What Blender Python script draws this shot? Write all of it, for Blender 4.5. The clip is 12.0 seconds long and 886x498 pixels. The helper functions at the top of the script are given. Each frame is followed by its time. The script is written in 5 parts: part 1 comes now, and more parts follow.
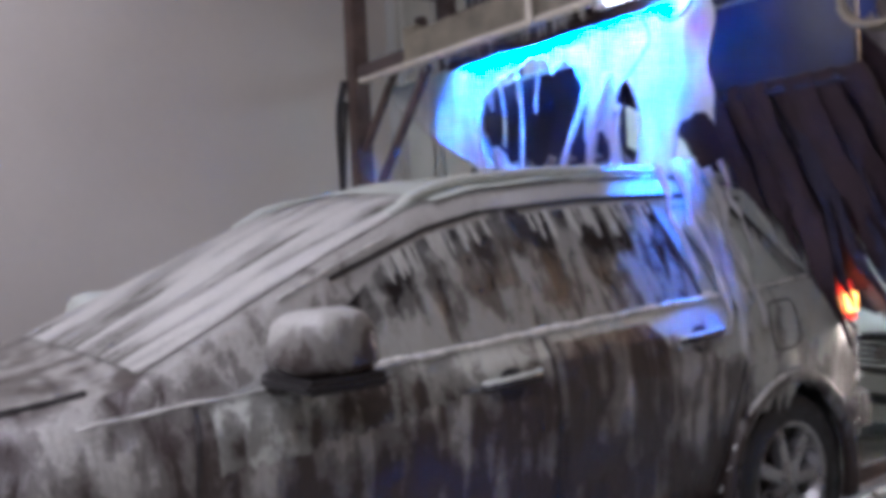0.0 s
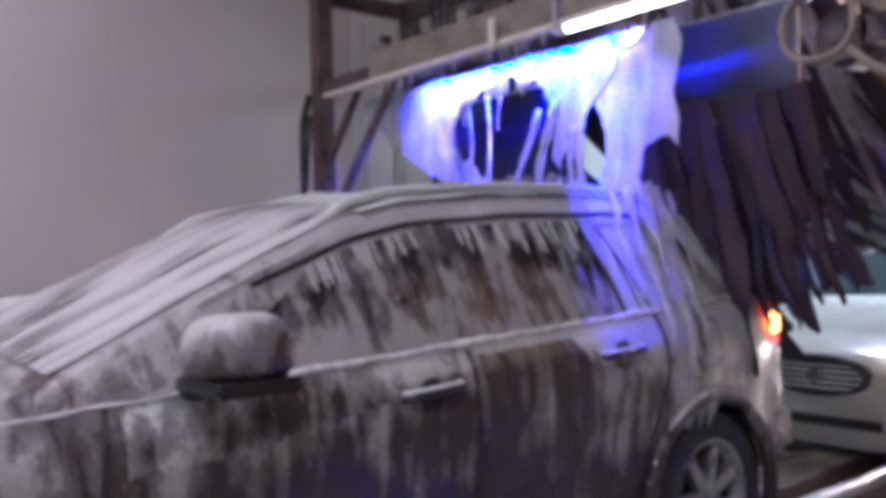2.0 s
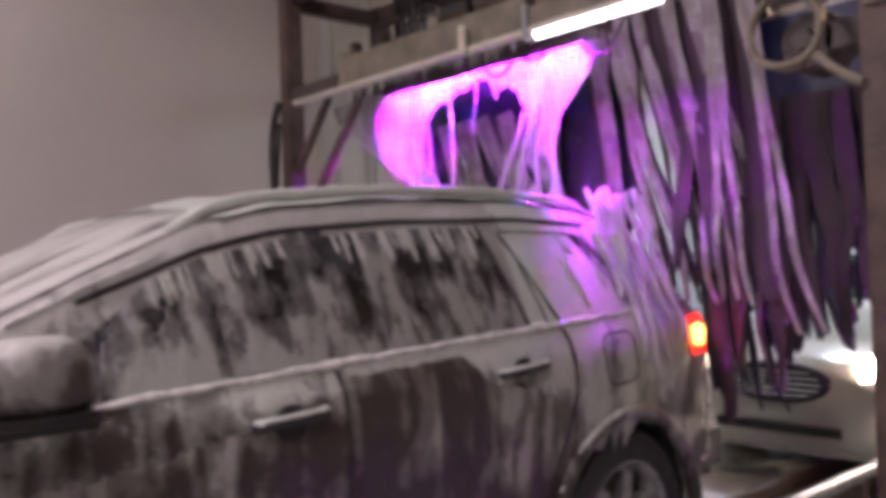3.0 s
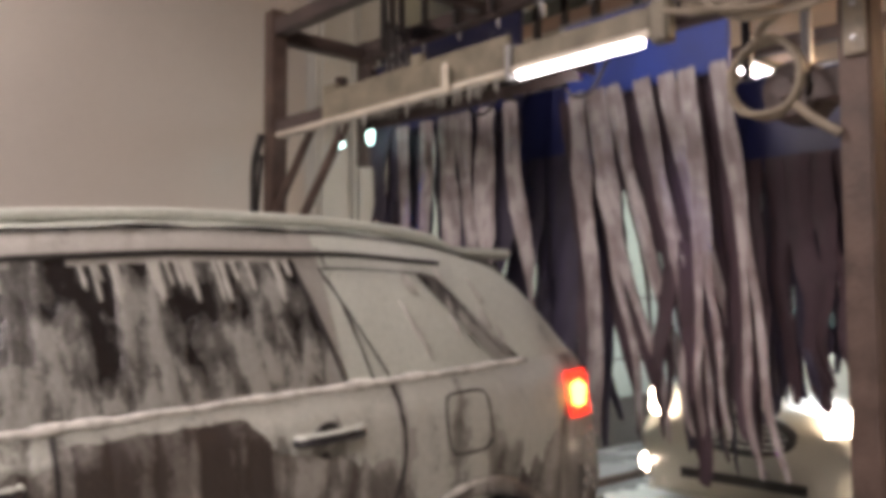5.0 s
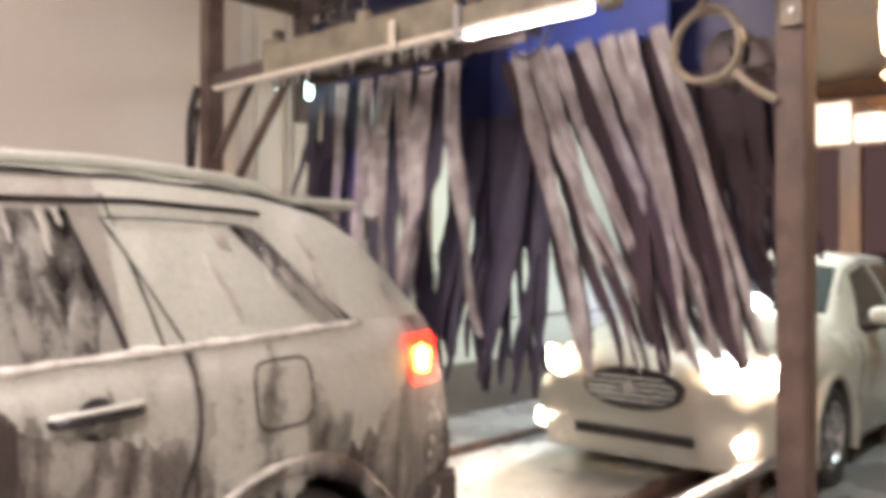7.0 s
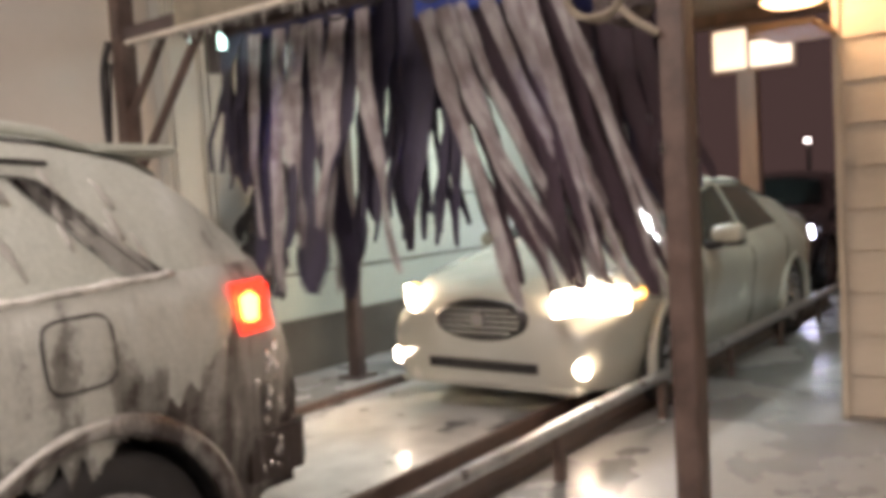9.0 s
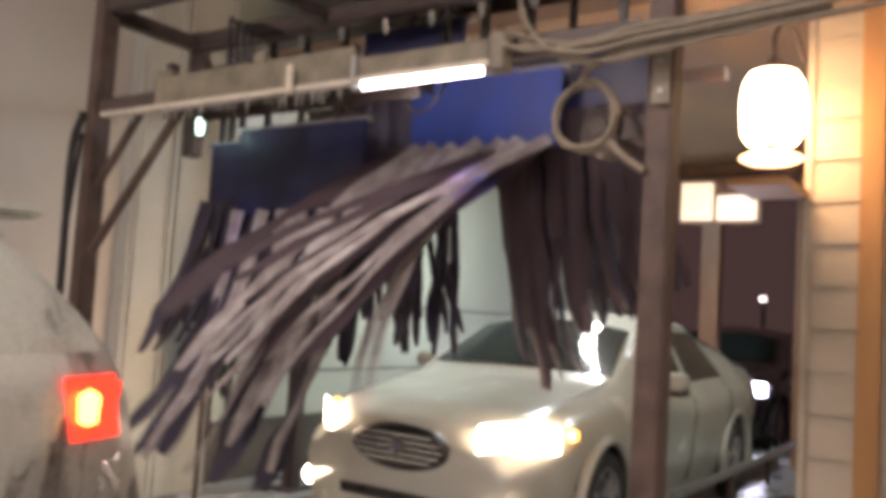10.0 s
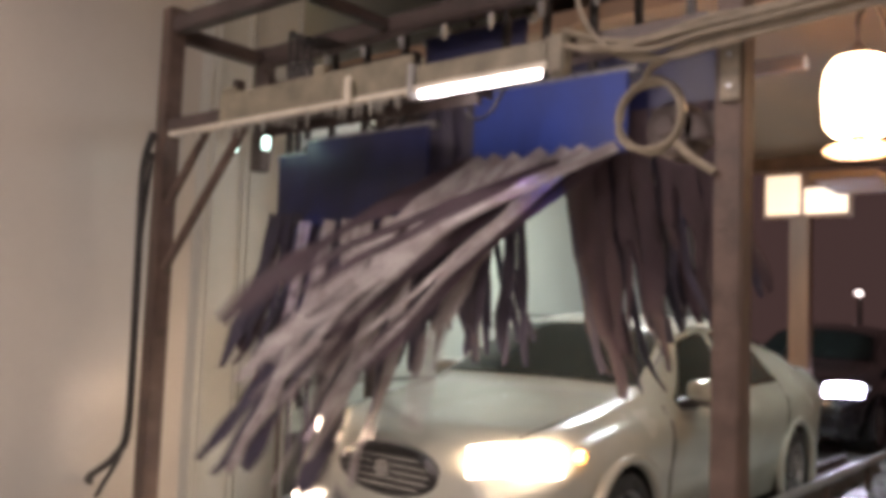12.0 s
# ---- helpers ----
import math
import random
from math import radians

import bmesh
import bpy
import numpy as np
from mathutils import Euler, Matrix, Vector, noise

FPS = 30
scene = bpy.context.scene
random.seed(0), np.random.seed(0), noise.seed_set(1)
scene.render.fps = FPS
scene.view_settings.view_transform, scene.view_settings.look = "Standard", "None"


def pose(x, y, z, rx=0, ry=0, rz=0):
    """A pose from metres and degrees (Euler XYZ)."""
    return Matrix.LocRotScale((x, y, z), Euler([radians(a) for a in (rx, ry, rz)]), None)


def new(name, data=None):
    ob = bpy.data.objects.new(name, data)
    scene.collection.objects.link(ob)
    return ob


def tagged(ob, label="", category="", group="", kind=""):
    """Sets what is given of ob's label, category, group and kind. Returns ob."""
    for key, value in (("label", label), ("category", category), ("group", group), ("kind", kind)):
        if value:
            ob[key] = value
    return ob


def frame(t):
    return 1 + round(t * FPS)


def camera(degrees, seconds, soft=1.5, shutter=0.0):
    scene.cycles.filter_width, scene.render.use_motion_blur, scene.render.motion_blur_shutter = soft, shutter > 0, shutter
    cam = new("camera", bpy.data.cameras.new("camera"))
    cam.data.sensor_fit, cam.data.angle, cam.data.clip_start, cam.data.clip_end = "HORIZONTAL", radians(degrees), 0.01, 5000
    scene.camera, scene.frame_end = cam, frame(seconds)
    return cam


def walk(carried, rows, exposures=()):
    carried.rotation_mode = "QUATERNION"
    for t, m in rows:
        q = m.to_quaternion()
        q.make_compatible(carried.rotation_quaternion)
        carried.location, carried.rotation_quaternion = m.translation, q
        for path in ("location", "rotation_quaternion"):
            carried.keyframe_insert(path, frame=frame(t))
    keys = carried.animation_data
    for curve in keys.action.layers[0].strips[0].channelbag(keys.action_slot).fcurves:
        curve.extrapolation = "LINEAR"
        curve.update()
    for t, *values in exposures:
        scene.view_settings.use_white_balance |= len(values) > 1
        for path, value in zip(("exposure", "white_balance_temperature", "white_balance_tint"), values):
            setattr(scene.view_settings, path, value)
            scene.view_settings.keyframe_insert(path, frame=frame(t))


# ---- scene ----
LENS = 54.97
D = 2.02          # near side plane of the cars, metres ahead of the camera
cam = camera(LENS, 12.0, soft=6.0, shutter=0.6)
PATH = [
    (0.0, 0.106, 0.069, 1.447, -36.47, -0.62, 2.91),
    (0.5, 0.060, 0.008, 1.427, -36.64, 0.49, 3.25),
    (1.0, 0.018, -0.003, 1.425, -40.78, 1.34, 1.57),
    (1.5, -0.000, 0.043, 1.415, -40.64, 1.35, 1.22),
    (2.0, 0.009, -0.003, 1.419, -39.62, 0.54, 1.44),
    (2.5, 0.055, 0.010, 1.411, -39.44, 0.66, 1.34),
    (3.0, 0.029, 0.010, 1.420, -41.43, 0.98, 1.89),
    (3.5, 0.037, 0.024, 1.432, -42.18, 0.70, 1.29),
    (5.5, 0.121, 0.015, 1.436, -42.02, 4.05, -0.10),
    (6.0, 0.135, 0.017, 1.434, -42.12, 4.60, -0.46),
    (6.5, 0.086, 0.069, 1.421, -44.02, 6.24, -1.09),
    (7.0, -0.046, 0.052, 1.430, -47.88, 0.44, -0.06),
    (9.0, -0.215, -0.116, 1.399, -53.00, -3.53, 3.32),
    (9.5, -0.200, -0.051, 1.357, -57.47, -1.50, -1.11),
    (10.0, -0.124, -0.002, 1.387, -56.04, 4.37, -3.54),
    (10.5, -0.029, -0.008, 1.393, -55.73, 3.66, -4.00),
    (11.0, 0.037, 0.027, 1.452, -53.27, 4.62, -1.62),
    (11.5, 0.023, 0.027, 1.448, -51.08, 4.91, -1.98),
    (12.0, -0.003, -0.007, 1.438, -50.44, 4.17, -2.20),
]
EXPO = [(0.0, -0.22, 5300, 27), (0.5, -0.25, 5700, 36), (1.0, -0.46, 6300, 22), (1.5, -0.4, 6100, 24), (2.0, -0.2, 5250, 38), (2.5, -0.3, 6000, 32), (3.0, -0.3, 6000, 38), (3.6, 0.0, 5500, 34), (5.3, 0.34, 6500, 28), (6.3, 0.98, 6500, 28), (7.2, 0.92, 6550, 29), (9.0, 0.38, 6550, 26), (9.6, 0.28, 6600, 28), (10.2, 0.18, 6650, 29), (11.0, 0.0, 6650, 29), (12.0, 0.18, 6650, 30)]
walk(cam, [(t, pose(x, y, z, 90 + p, r, w)) for t, x, y, z, w, p, r in PATH], EXPO)

# ---- light ----
world = bpy.data.worlds.new("night")
scene.world = world
world.use_nodes = True
world.node_tree.nodes["Background"].inputs[0].default_value = (0.050, 0.031, 0.027, 1)
world.node_tree.nodes["Background"].inputs[1].default_value = 1.0


def ceiling_lamp_light(x, y, z, sx, sy, power, colour):
    data = bpy.data.lights.new("tube_light", "AREA")
    data.shape, data.size, data.size_y = "RECTANGLE", sx, sy
    data.energy, data.color = power, colour
    ob = new("tube_light", data)
    ob.matrix_world = pose(x, y, z)
    return ob


for lx in (-4.2, -0.8):
    ceiling_lamp_light(lx, 3.0, 4.52, 2.4, 0.25, 128, (1.0, 0.92, 0.80))
    ceiling_lamp_light(lx, -0.6, 4.52, 2.4, 0.25, 112, (1.0, 0.92, 0.80))
# added lamp, out of sight, that brightens the sedan's near side
ceiling_lamp_light(6.62, 0.75, 3.20, 0.6, 0.16, 24, (0.72, 1.0, 0.90))
ceiling_lamp_light(6.62, 3.3, 3.20, 0.6, 0.16, 110, (0.84, 1.0, 0.93))


# ---- materials ----
def tree(name):
    m = bpy.data.materials.new(name)
    m.use_nodes = True
    nt = m.node_tree
    return m, nt, nt.nodes, nt.links, nt.nodes["Principled BSDF"]


def noise_node(nt, scale, stretch=(1, 1, 1), detail=4.0, coord="Object", vary=False):
    tc = nt.nodes.new("ShaderNodeTexCoord")
    mp = nt.nodes.new("ShaderNodeMapping")
    mp.inputs["Scale"].default_value = stretch
    nz = nt.nodes.new("ShaderNodeTexNoise")
    nz.inputs["Scale"].default_value = scale
    nz.inputs["Detail"].default_value = detail
    nt.links.new(tc.outputs[coord], mp.inputs[0])
    if vary:
        info, mul = nt.nodes.new("ShaderNodeObjectInfo"), nt.nodes.new("ShaderNodeMath")
        mul.operation = "MULTIPLY"
        mul.inputs[1].default_value = 37.0
        nt.links.new(info.outputs["Random"], mul.inputs[0])
        nt.links.new(mul.outputs[0], mp.inputs["Location"])
    nt.links.new(mp.outputs[0], nz.inputs["Vector"])
    return nz


def ramp(nt, src, a, b, ca, cb):
    r = nt.nodes.new("ShaderNodeValToRGB")
    r.color_ramp.elements[0].position, r.color_ramp.elements[1].position = a, b
    r.color_ramp.elements[0].color, r.color_ramp.elements[1].color = (*ca, 1), (*cb, 1)
    nt.links.new(src, r.inputs[0])
    return r


def mix_rgb(nt, fac, a, b, mode="MIX"):
    m = nt.nodes.new("ShaderNodeMix")
    m.data_type, m.blend_type = "RGBA", mode
    for key, v in ((0, fac), (6, a), (7, b)):
        if isinstance(v, (int, float)):
            m.inputs[key].default_value = v
        elif isinstance(v, tuple):
            m.inputs[key].default_value = (*v, 1)
        else:
            nt.links.new(v, m.inputs[key])
    return m.outputs[2]


def plain(name, c, rough=0.5, metal=0.0, var=0.25, scale=6.0, bump=0.1, fine=60.0, stretch=(1, 1, 1), spec=0.5, coat=0.0):
    """A surface with stains at one scale and grain at another."""
    m, nt, nodes, links, b = tree(name)
    big = noise_node(nt, scale, stretch)
    small = noise_node(nt, fine, stretch, 3.0)
    dark = tuple(v * (1 - var) for v in c)
    light = tuple(min(1, v * (1 + var * 0.6)) for v in c)
    col = ramp(nt, big.outputs["Fac"], 0.3, 0.7, dark, light).outputs[0]
    grain = ramp(nt, small.outputs["Fac"], 0.3, 0.7, (1 - var * 0.4,) * 3, (1, 1, 1)).outputs[0]
    links.new(mix_rgb(nt, 1.0, col, grain, "MULTIPLY"), b.inputs["Base Color"])
    rr = ramp(nt, big.outputs["Fac"], 0.3, 0.7, (rough * 0.75,) * 3, (min(1, rough * 1.25),) * 3)
    links.new(rr.outputs[0], b.inputs["Roughness"])
    b.inputs["Metallic"].default_value = metal
    b.inputs["Specular IOR Level"].default_value = spec
    b.inputs["Coat Weight"].default_value = coat
    if bump:
        bp = nodes.new("ShaderNodeBump")
        bp.inputs["Strength"].default_value = bump
        bp.inputs["Distance"].default_value = 0.02
        links.new(small.outputs["Fac"], bp.inputs["Height"])
        links.new(bp.outputs[0], b.inputs["Normal"])
    return m


def glow(name, c, strength):
    m, nt, nodes, links, b = tree(name)
    b.inputs["Base Color"].default_value = (*[v * 0.8 for v in c], 1)
    b.inputs["Emission Color"].default_value = (*c, 1)
    b.inputs["Emission Strength"].default_value = strength
    b.inputs["Roughness"].default_value = 0.25
    return m


def foamy(name, under, rough, z0, k, streak, foam=(0.50, 0.50, 0.46), cover=0.0, stretch=(1.0, 0.5, 0.16), lean=0.0, gain=2.0, vary=False):
    """Paint or glass under running foam: bare in streaks, and barer further down."""
    m, nt, nodes, links, b = tree(name)
    tc = nodes.new("ShaderNodeTexCoord")
    sep = nodes.new("ShaderNodeSeparateXYZ")
    links.new(tc.outputs["Object"], sep.inputs[0])
    s1 = noise_node(nt, streak, stretch, 4.0, vary=vary)
    s1.inputs["Distortion"].default_value = 0.45
    s2 = noise_node(nt, streak * 0.35, (1.0, 1.0, 0.8), 4.0, vary=vary)
    s3 = noise_node(nt, 90, (1, 1, 0.6), 3.0)

    def math_node(op, a, c2):
        n = nodes.new("ShaderNodeMath")
        n.operation = op
        for i, v in enumerate((a, c2)):
            if isinstance(v, (int, float)):
                n.inputs[i].default_value = v
            else:
                links.new(v, n.inputs[i])
        return n.outputs[0]

    h = math_node("MULTIPLY", math_node("SUBTRACT", sep.outputs["Z"], z0), k)
    if lean:
        h = math_node("ADD", h, math_node("MULTIPLY", math_node("MINIMUM", math_node("MAXIMUM", math_node("SUBTRACT", sep.outputs["X"], 3.0), -0.9), 0.5), lean))
    n = math_node("ADD", math_node("MULTIPLY", math_node("SUBTRACT", s1.outputs["Fac"], 0.5), gain),
                  math_node("MULTIPLY", math_node("SUBTRACT", s2.outputs["Fac"], 0.5), 2.6))
    v = math_node("ADD", math_node("ADD", h, n), 0.5 + cover)
    v = math_node("ADD", v, math_node("MULTIPLY", math_node("SUBTRACT", s3.outputs["Fac"], 0.5), 0.5))
    mk = ramp(nt, v, 0.08, 1.0, (0, 0, 0), (1, 1, 1))
    for at, level in ((0.34, 0.30), (0.58, 0.42), (0.74, 0.86)):
        mk.color_ramp.elements.new(at).color = (level, level, level, 1)
    mask = mk.outputs[0]
    tone = ramp(nt, s3.outputs["Fac"], 0.3, 0.7, tuple(f * 0.82 for f in foam), foam).outputs[0]
    links.new(mix_rgb(nt, mask, under, tone), b.inputs["Base Color"])
    rr = ramp(nt, mask, 0, 1, (rough,) * 3, (0.55,) * 3)
    links.new(rr.outputs[0], b.inputs["Roughness"])
    bp = nodes.new("ShaderNodeBump")
    bp.inputs["Strength"].default_value = 0.5
    bp.inputs["Distance"].default_value = 0.012
    links.new(v, bp.inputs["Height"])
    links.new(bp.outputs[0], b.inputs["Normal"])
    b.inputs["Coat Weight"].default_value = 0.25
    b.inputs["Coat Roughness"].default_value = 0.2
    return m


M = {}
M["wall"] = plain("painted_wall", (0.50, 0.47, 0.42), 0.34, var=0.08, scale=0.8, bump=0.04, fine=25)
M["wall_pale"] = plain("pale_panel", (0.44, 0.45, 0.41), 0.4, var=0.12, scale=1.2, bump=0.03, fine=20)
M["wall_green"] = plain("greenish_panel", (0.42, 0.47, 0.41), 0.4, var=0.10, scale=1.0, bump=0.03, fine=20)
M["dado"] = plain("dark_dado", (0.10, 0.09, 0.075), 0.5, var=0.35, scale=3)
M["floor"] = plain("wet_concrete", (0.31, 0.315, 0.305), 0.28, var=0.3, scale=1.6, bump=0.15, fine=35, spec=0.6)
M["puddle"] = plain("thin_floor_foam", (0.66, 0.67, 0.63), 0.35, var=0.22, scale=5, bump=0.25, fine=45, coat=0.4)
M["ceiling"] = plain("brown_ceiling", (0.16, 0.11, 0.09), 0.7, var=0.3, scale=2)
M["soffit"] = plain("brown_soffit_boards", (0.30, 0.205, 0.14), 0.6, var=0.3, scale=2, stretch=(0.3, 1, 1))
M["steel"] = plain("painted_steel", (0.075, 0.055, 0.05), 0.45, var=0.4, scale=7, bump=0.12)
M["rust"] = plain("rusty_steel", (0.11, 0.075, 0.06), 0.5, var=0.45, scale=9, bump=0.2)
M["olive"] = plain("limed_channel", (0.20, 0.18, 0.13), 0.5, var=0.4, scale=9, bump=0.2)
M["cream"] = plain("cream_steel", (0.62, 0.58, 0.48), 0.4, var=0.2, scale=14, bump=0.1)
M["galv"] = plain("galvanised_steel", (0.42, 0.43, 0.43), 0.35, 0.7, var=0.3, scale=12, bump=0.1)
M["rubber"] = plain("black_rubber", (0.02, 0.02, 0.02), 0.6, var=0.3, scale=20, bump=0.1)
M["black"] = plain("black_plastic", (0.018, 0.016, 0.016), 0.35, var=0.3, scale=10, bump=0.05)
M["chrome"] = plain("wet_chrome", (0.75, 0.75, 0.74), 0.15, 1.0, var=0.15, scale=10, bump=0.05)
M["alloy"] = plain("alloy", (0.42, 0.42, 0.42), 0.3, 0.8, var=0.3, scale=14, bump=0.1)
# pale streaks put foam and whitish wet highlights into the felt's colour
M["felt"] = foamy("wet_grey_felt", (0.20, 0.165, 0.165), 0.5, 0.0, 0.0, 26, foam=(0.47, 0.445, 0.44), cover=0.06, stretch=(1, 1, 0.14), gain=2.2, vary=True)
M["felt_dark"] = plain("wet_navy_felt", (0.035, 0.03, 0.055), 0.55, var=0.4, scale=7, bump=0.3, fine=120, stretch=(1, 1, 0.25))
M["felt_brown"] = plain("wet_brown_felt", (0.052, 0.032, 0.042), 0.6, var=0.4, scale=7, bump=0.3, fine=120, stretch=(1, 1, 0.25))
M["blue"] = plain("blue_plastic", (0.012, 0.045, 0.28), 0.5, var=0.3, scale=5, bump=0.08, stretch=(1, 1, 0.4))
M["navy"] = plain("navy_plastic", (0.014, 0.018, 0.075), 0.4, var=0.35, scale=5, bump=0.08, stretch=(1, 1, 0.4))
M["hose"] = plain("tan_hose", (0.25, 0.215, 0.16), 0.5, var=0.25, scale=20, bump=0.1)
M["siding"] = plain("siding_board", (0.46, 0.40, 0.31), 0.5, var=0.15, scale=3, bump=0.1, fine=40, stretch=(1, 0.3, 1))
M["trim"] = plain("orange_wood_trim", (0.42, 0.22, 0.08), 0.45, var=0.2, scale=5, bump=0.1, stretch=(1, 1, 0.1))
M["tube"] = glow("fluorescent_tube", (1.0, 0.97, 0.9), 16.0)
M["ceil_tube"] = glow("ceiling_tube", (1.0, 0.95, 0.85), 6.0)
M["jar"] = glow("lantern_glass", (1.0, 0.68, 0.34), 28.0)
M["jar_base"] = glow("lantern_lower_glass", (1.0, 0.62, 0.28), 6.0)
M["teal"] = glow("small_green_lamp", (0.55, 1.0, 0.85), 9.0)
M["white_lamp"] = glow("far_white_lamp", (1.0, 1.0, 1.0), 25.0)
M["transom"] = glow("lit_transom", (1.0, 0.86, 0.62), 0.75)
M["brown_wood"] = plain("brown_wood", (0.22, 0.11, 0.06), 0.5, var=0.3, scale=6, stretch=(1, 1, 0.2))
M["suv_body"] = foamy("foam_on_dark_paint", (0.036, 0.026, 0.022), 0.34, 0.97, 1.7, 17, foam=(0.33, 0.325, 0.295), cover=0.11, lean=0.30, gain=2.6)
M["suv_flow"] = foamy("running_foam", (0.035, 0.027, 0.023), 0.3, 1.02, 2.0, 15, foam=(0.455, 0.475, 0.425), cover=0.30, lean=0.35, gain=2.4)
M["suv_bare"] = foamy("thin_film_on_dark_paint", (0.04, 0.032, 0.028), 0.36, 1.1, 1.0, 15, foam=(0.33, 0.32, 0.29), cover=-0.30, gain=2.4)
M["suv_top"] = foamy("thick_foam", (0.06, 0.055, 0.05), 0.25, 1.0, 0.8, 9, foam=(0.505, 0.545, 0.485), cover=0.62)
M["suv_glass"] = foamy("foam_on_dark_glass", (0.016, 0.014, 0.014), 0.08, 1.40, -1.9, 20, foam=(0.29, 0.295, 0.27), cover=-0.14, lean=0.12, gain=2.6)
M["suv_shield"] = foamy("foam_on_windscreen", (0.10, 0.10, 0.09), 0.2, 1.0, 0.2, 9, cover=0.30, stretch=(0.10, 1.0, 0.10), gain=4.5)
M["mirror"] = foamy("foam_on_mirror", (0.05, 0.04, 0.035), 0.2, 1.205, 7.0, 9, foam=(0.46, 0.46, 0.42), cover=-0.1)
M["far_lamp"] = glow("far_street_lamp", (1.0, 0.95, 0.85), 4.0)
# pale foam; its whiteness also carries the highlights on ledge and pillar
M["ledge"] = plain("foam_roll_and_glint", (0.66, 0.67, 0.62), 0.28, var=0.25, scale=25, bump=0.15, coat=0.5)
M["drip"] = plain("foam_drip", (0.40, 0.40, 0.36), 0.5, var=0.2, scale=20, bump=0.1)
M["sedan_body"] = plain("cream_car_paint", (0.46, 0.47, 0.41), 0.22, var=0.08, scale=3, bump=0.02, coat=0.6)
M["dark_paint"] = plain("dark_car_paint", (0.02, 0.02, 0.025), 0.2, var=0.2, scale=3, bump=0.02, coat=0.6)
M["sedan_glass"] = plain("car_glass", (0.03, 0.045, 0.045), 0.06, var=0.2, scale=4, bump=0.0, spec=0.8)
M["tail"] = glow("tail_lamp", (1.0, 0.035, 0.012), 2.4)
M["tail_core"] = glow("tail_lamp_bulb", (1.0, 0.42, 0.06), 9.0)
M["tail_off"] = plain("red_lens", (0.25, 0.02, 0.015), 0.15, var=0.2, scale=8, bump=0.02)
M["head"] = glow("headlamp", (1.0, 0.82, 0.55), 60.0)
M["fog"] = glow("fog_lamp", (1.0, 0.82, 0.56), 55.0)
M["amber"] = glow("amber_lamp", (1.0, 0.45, 0.05), 6.0)
M["cold_head"] = glow("cold_headlamp", (0.75, 0.82, 1.0), 40.0)


def veil_material():
    m, nt, nodes, links, b = tree("hanging_foam")
    out = nodes["Material Output"]
    d, tr, mx = nodes.new("ShaderNodeBsdfDiffuse"), nodes.new("ShaderNodeBsdfTranslucent"), nodes.new("ShaderNodeMixShader")
    n = noise_node(nt, 14, (1, 1, 0.3), 5)
    c = ramp(nt, n.outputs["Fac"], 0.3, 0.7, (0.55, 0.55, 0.55), (0.92, 0.92, 0.9)).outputs[0]
    links.new(c, d.inputs[0])
    links.new(c, tr.inputs[0])
    mx.inputs[0].default_value = 0.68
    links.new(d.outputs[0], mx.inputs[1])
    links.new(tr.outputs[0], mx.inputs[2])
    links.new(mx.outputs[0], out.inputs[0])
    return m


M["veil"] = veil_material()


# ---- mesh helpers ----
def part(name, bm, material, parent=None, label="", smooth=False):
    me = bpy.data.meshes.new(name)
    bmesh.ops.recalc_face_normals(bm, faces=bm.faces)
    bm.to_mesh(me)
    bm.free()
    me.materials.append(material)
    if smooth:
        for p in me.polygons:
            p.use_smooth = True
    ob = new(name, me)
    if parent:
        ob.parent = parent
    if label:
        ob["label"] = label
    return ob


def thing(name, label, category, group="", m=None):
    ob = new(name)
    if m is not None:
        ob.matrix_basis = m
    return tagged(ob, label, category, group)


def add_box(bm, x0, x1, y0, y1, z0, z1, bevel=0.0):
    r = bmesh.ops.create_cube(bm, size=1.0)
    vs = r["verts"]
    for v in vs:
        v.co = Vector(((x0 + x1) / 2 + v.co.x * (x1 - x0), (y0 + y1) / 2 + v.co.y * (y1 - y0), (z0 + z1) / 2 + v.co.z * (z1 - z0)))
    if bevel:
        es = list({e for v in vs for e in v.link_edges})
        bmesh.ops.bevel(bm, geom=es, offset=bevel, segments=2, affect="EDGES")
    return bm


def box(x0, x1, y0, y1, z0, z1, bevel=0.0):
    return add_box(bmesh.new(), x0, x1, y0, y1, z0, z1, bevel)


def add_tube(bm, pts, r, n=10, closed=False):
    """A round tube along points; r is one radius or one for each point."""
    pts = [Vector(p) for p in pts]
    rings = []
    up = Vector((0.31, 0.17, 0.93)).normalized()
    for i, p in enumerate(pts):
        if closed:
            d = pts[(i + 1) % len(pts)] - pts[i - 1]
        else:
            d = pts[min(i + 1, len(pts) - 1)] - pts[max(i - 1, 0)]
        d.normalize()
        a = d.cross(up)
        if a.length < 1e-3:
            a = d.cross(Vector((1, 0, 0)))
        a.normalize()
        c = d.cross(a)
        rr = r[i] if isinstance(r, (list, tuple)) else r
        rings.append([bm.verts.new(p + (a * math.cos(2 * math.pi * k / n) + c * math.sin(2 * math.pi * k / n)) * rr) for k in range(n)])
    pairs = list(zip(rings, rings[1:])) + ([(rings[-1], rings[0])] if closed else [])
    for A, B in pairs:
        for k in range(n):
            bm.faces.new((A[k], A[(k + 1) % n], B[(k + 1) % n], B[k]))
    if not closed:
        bm.faces.new(rings[0])
        bm.faces.new(rings[-1])
    return bm


def tube(pts, r, n=10, closed=False):
    return add_tube(bmesh.new(), pts, r, n, closed)


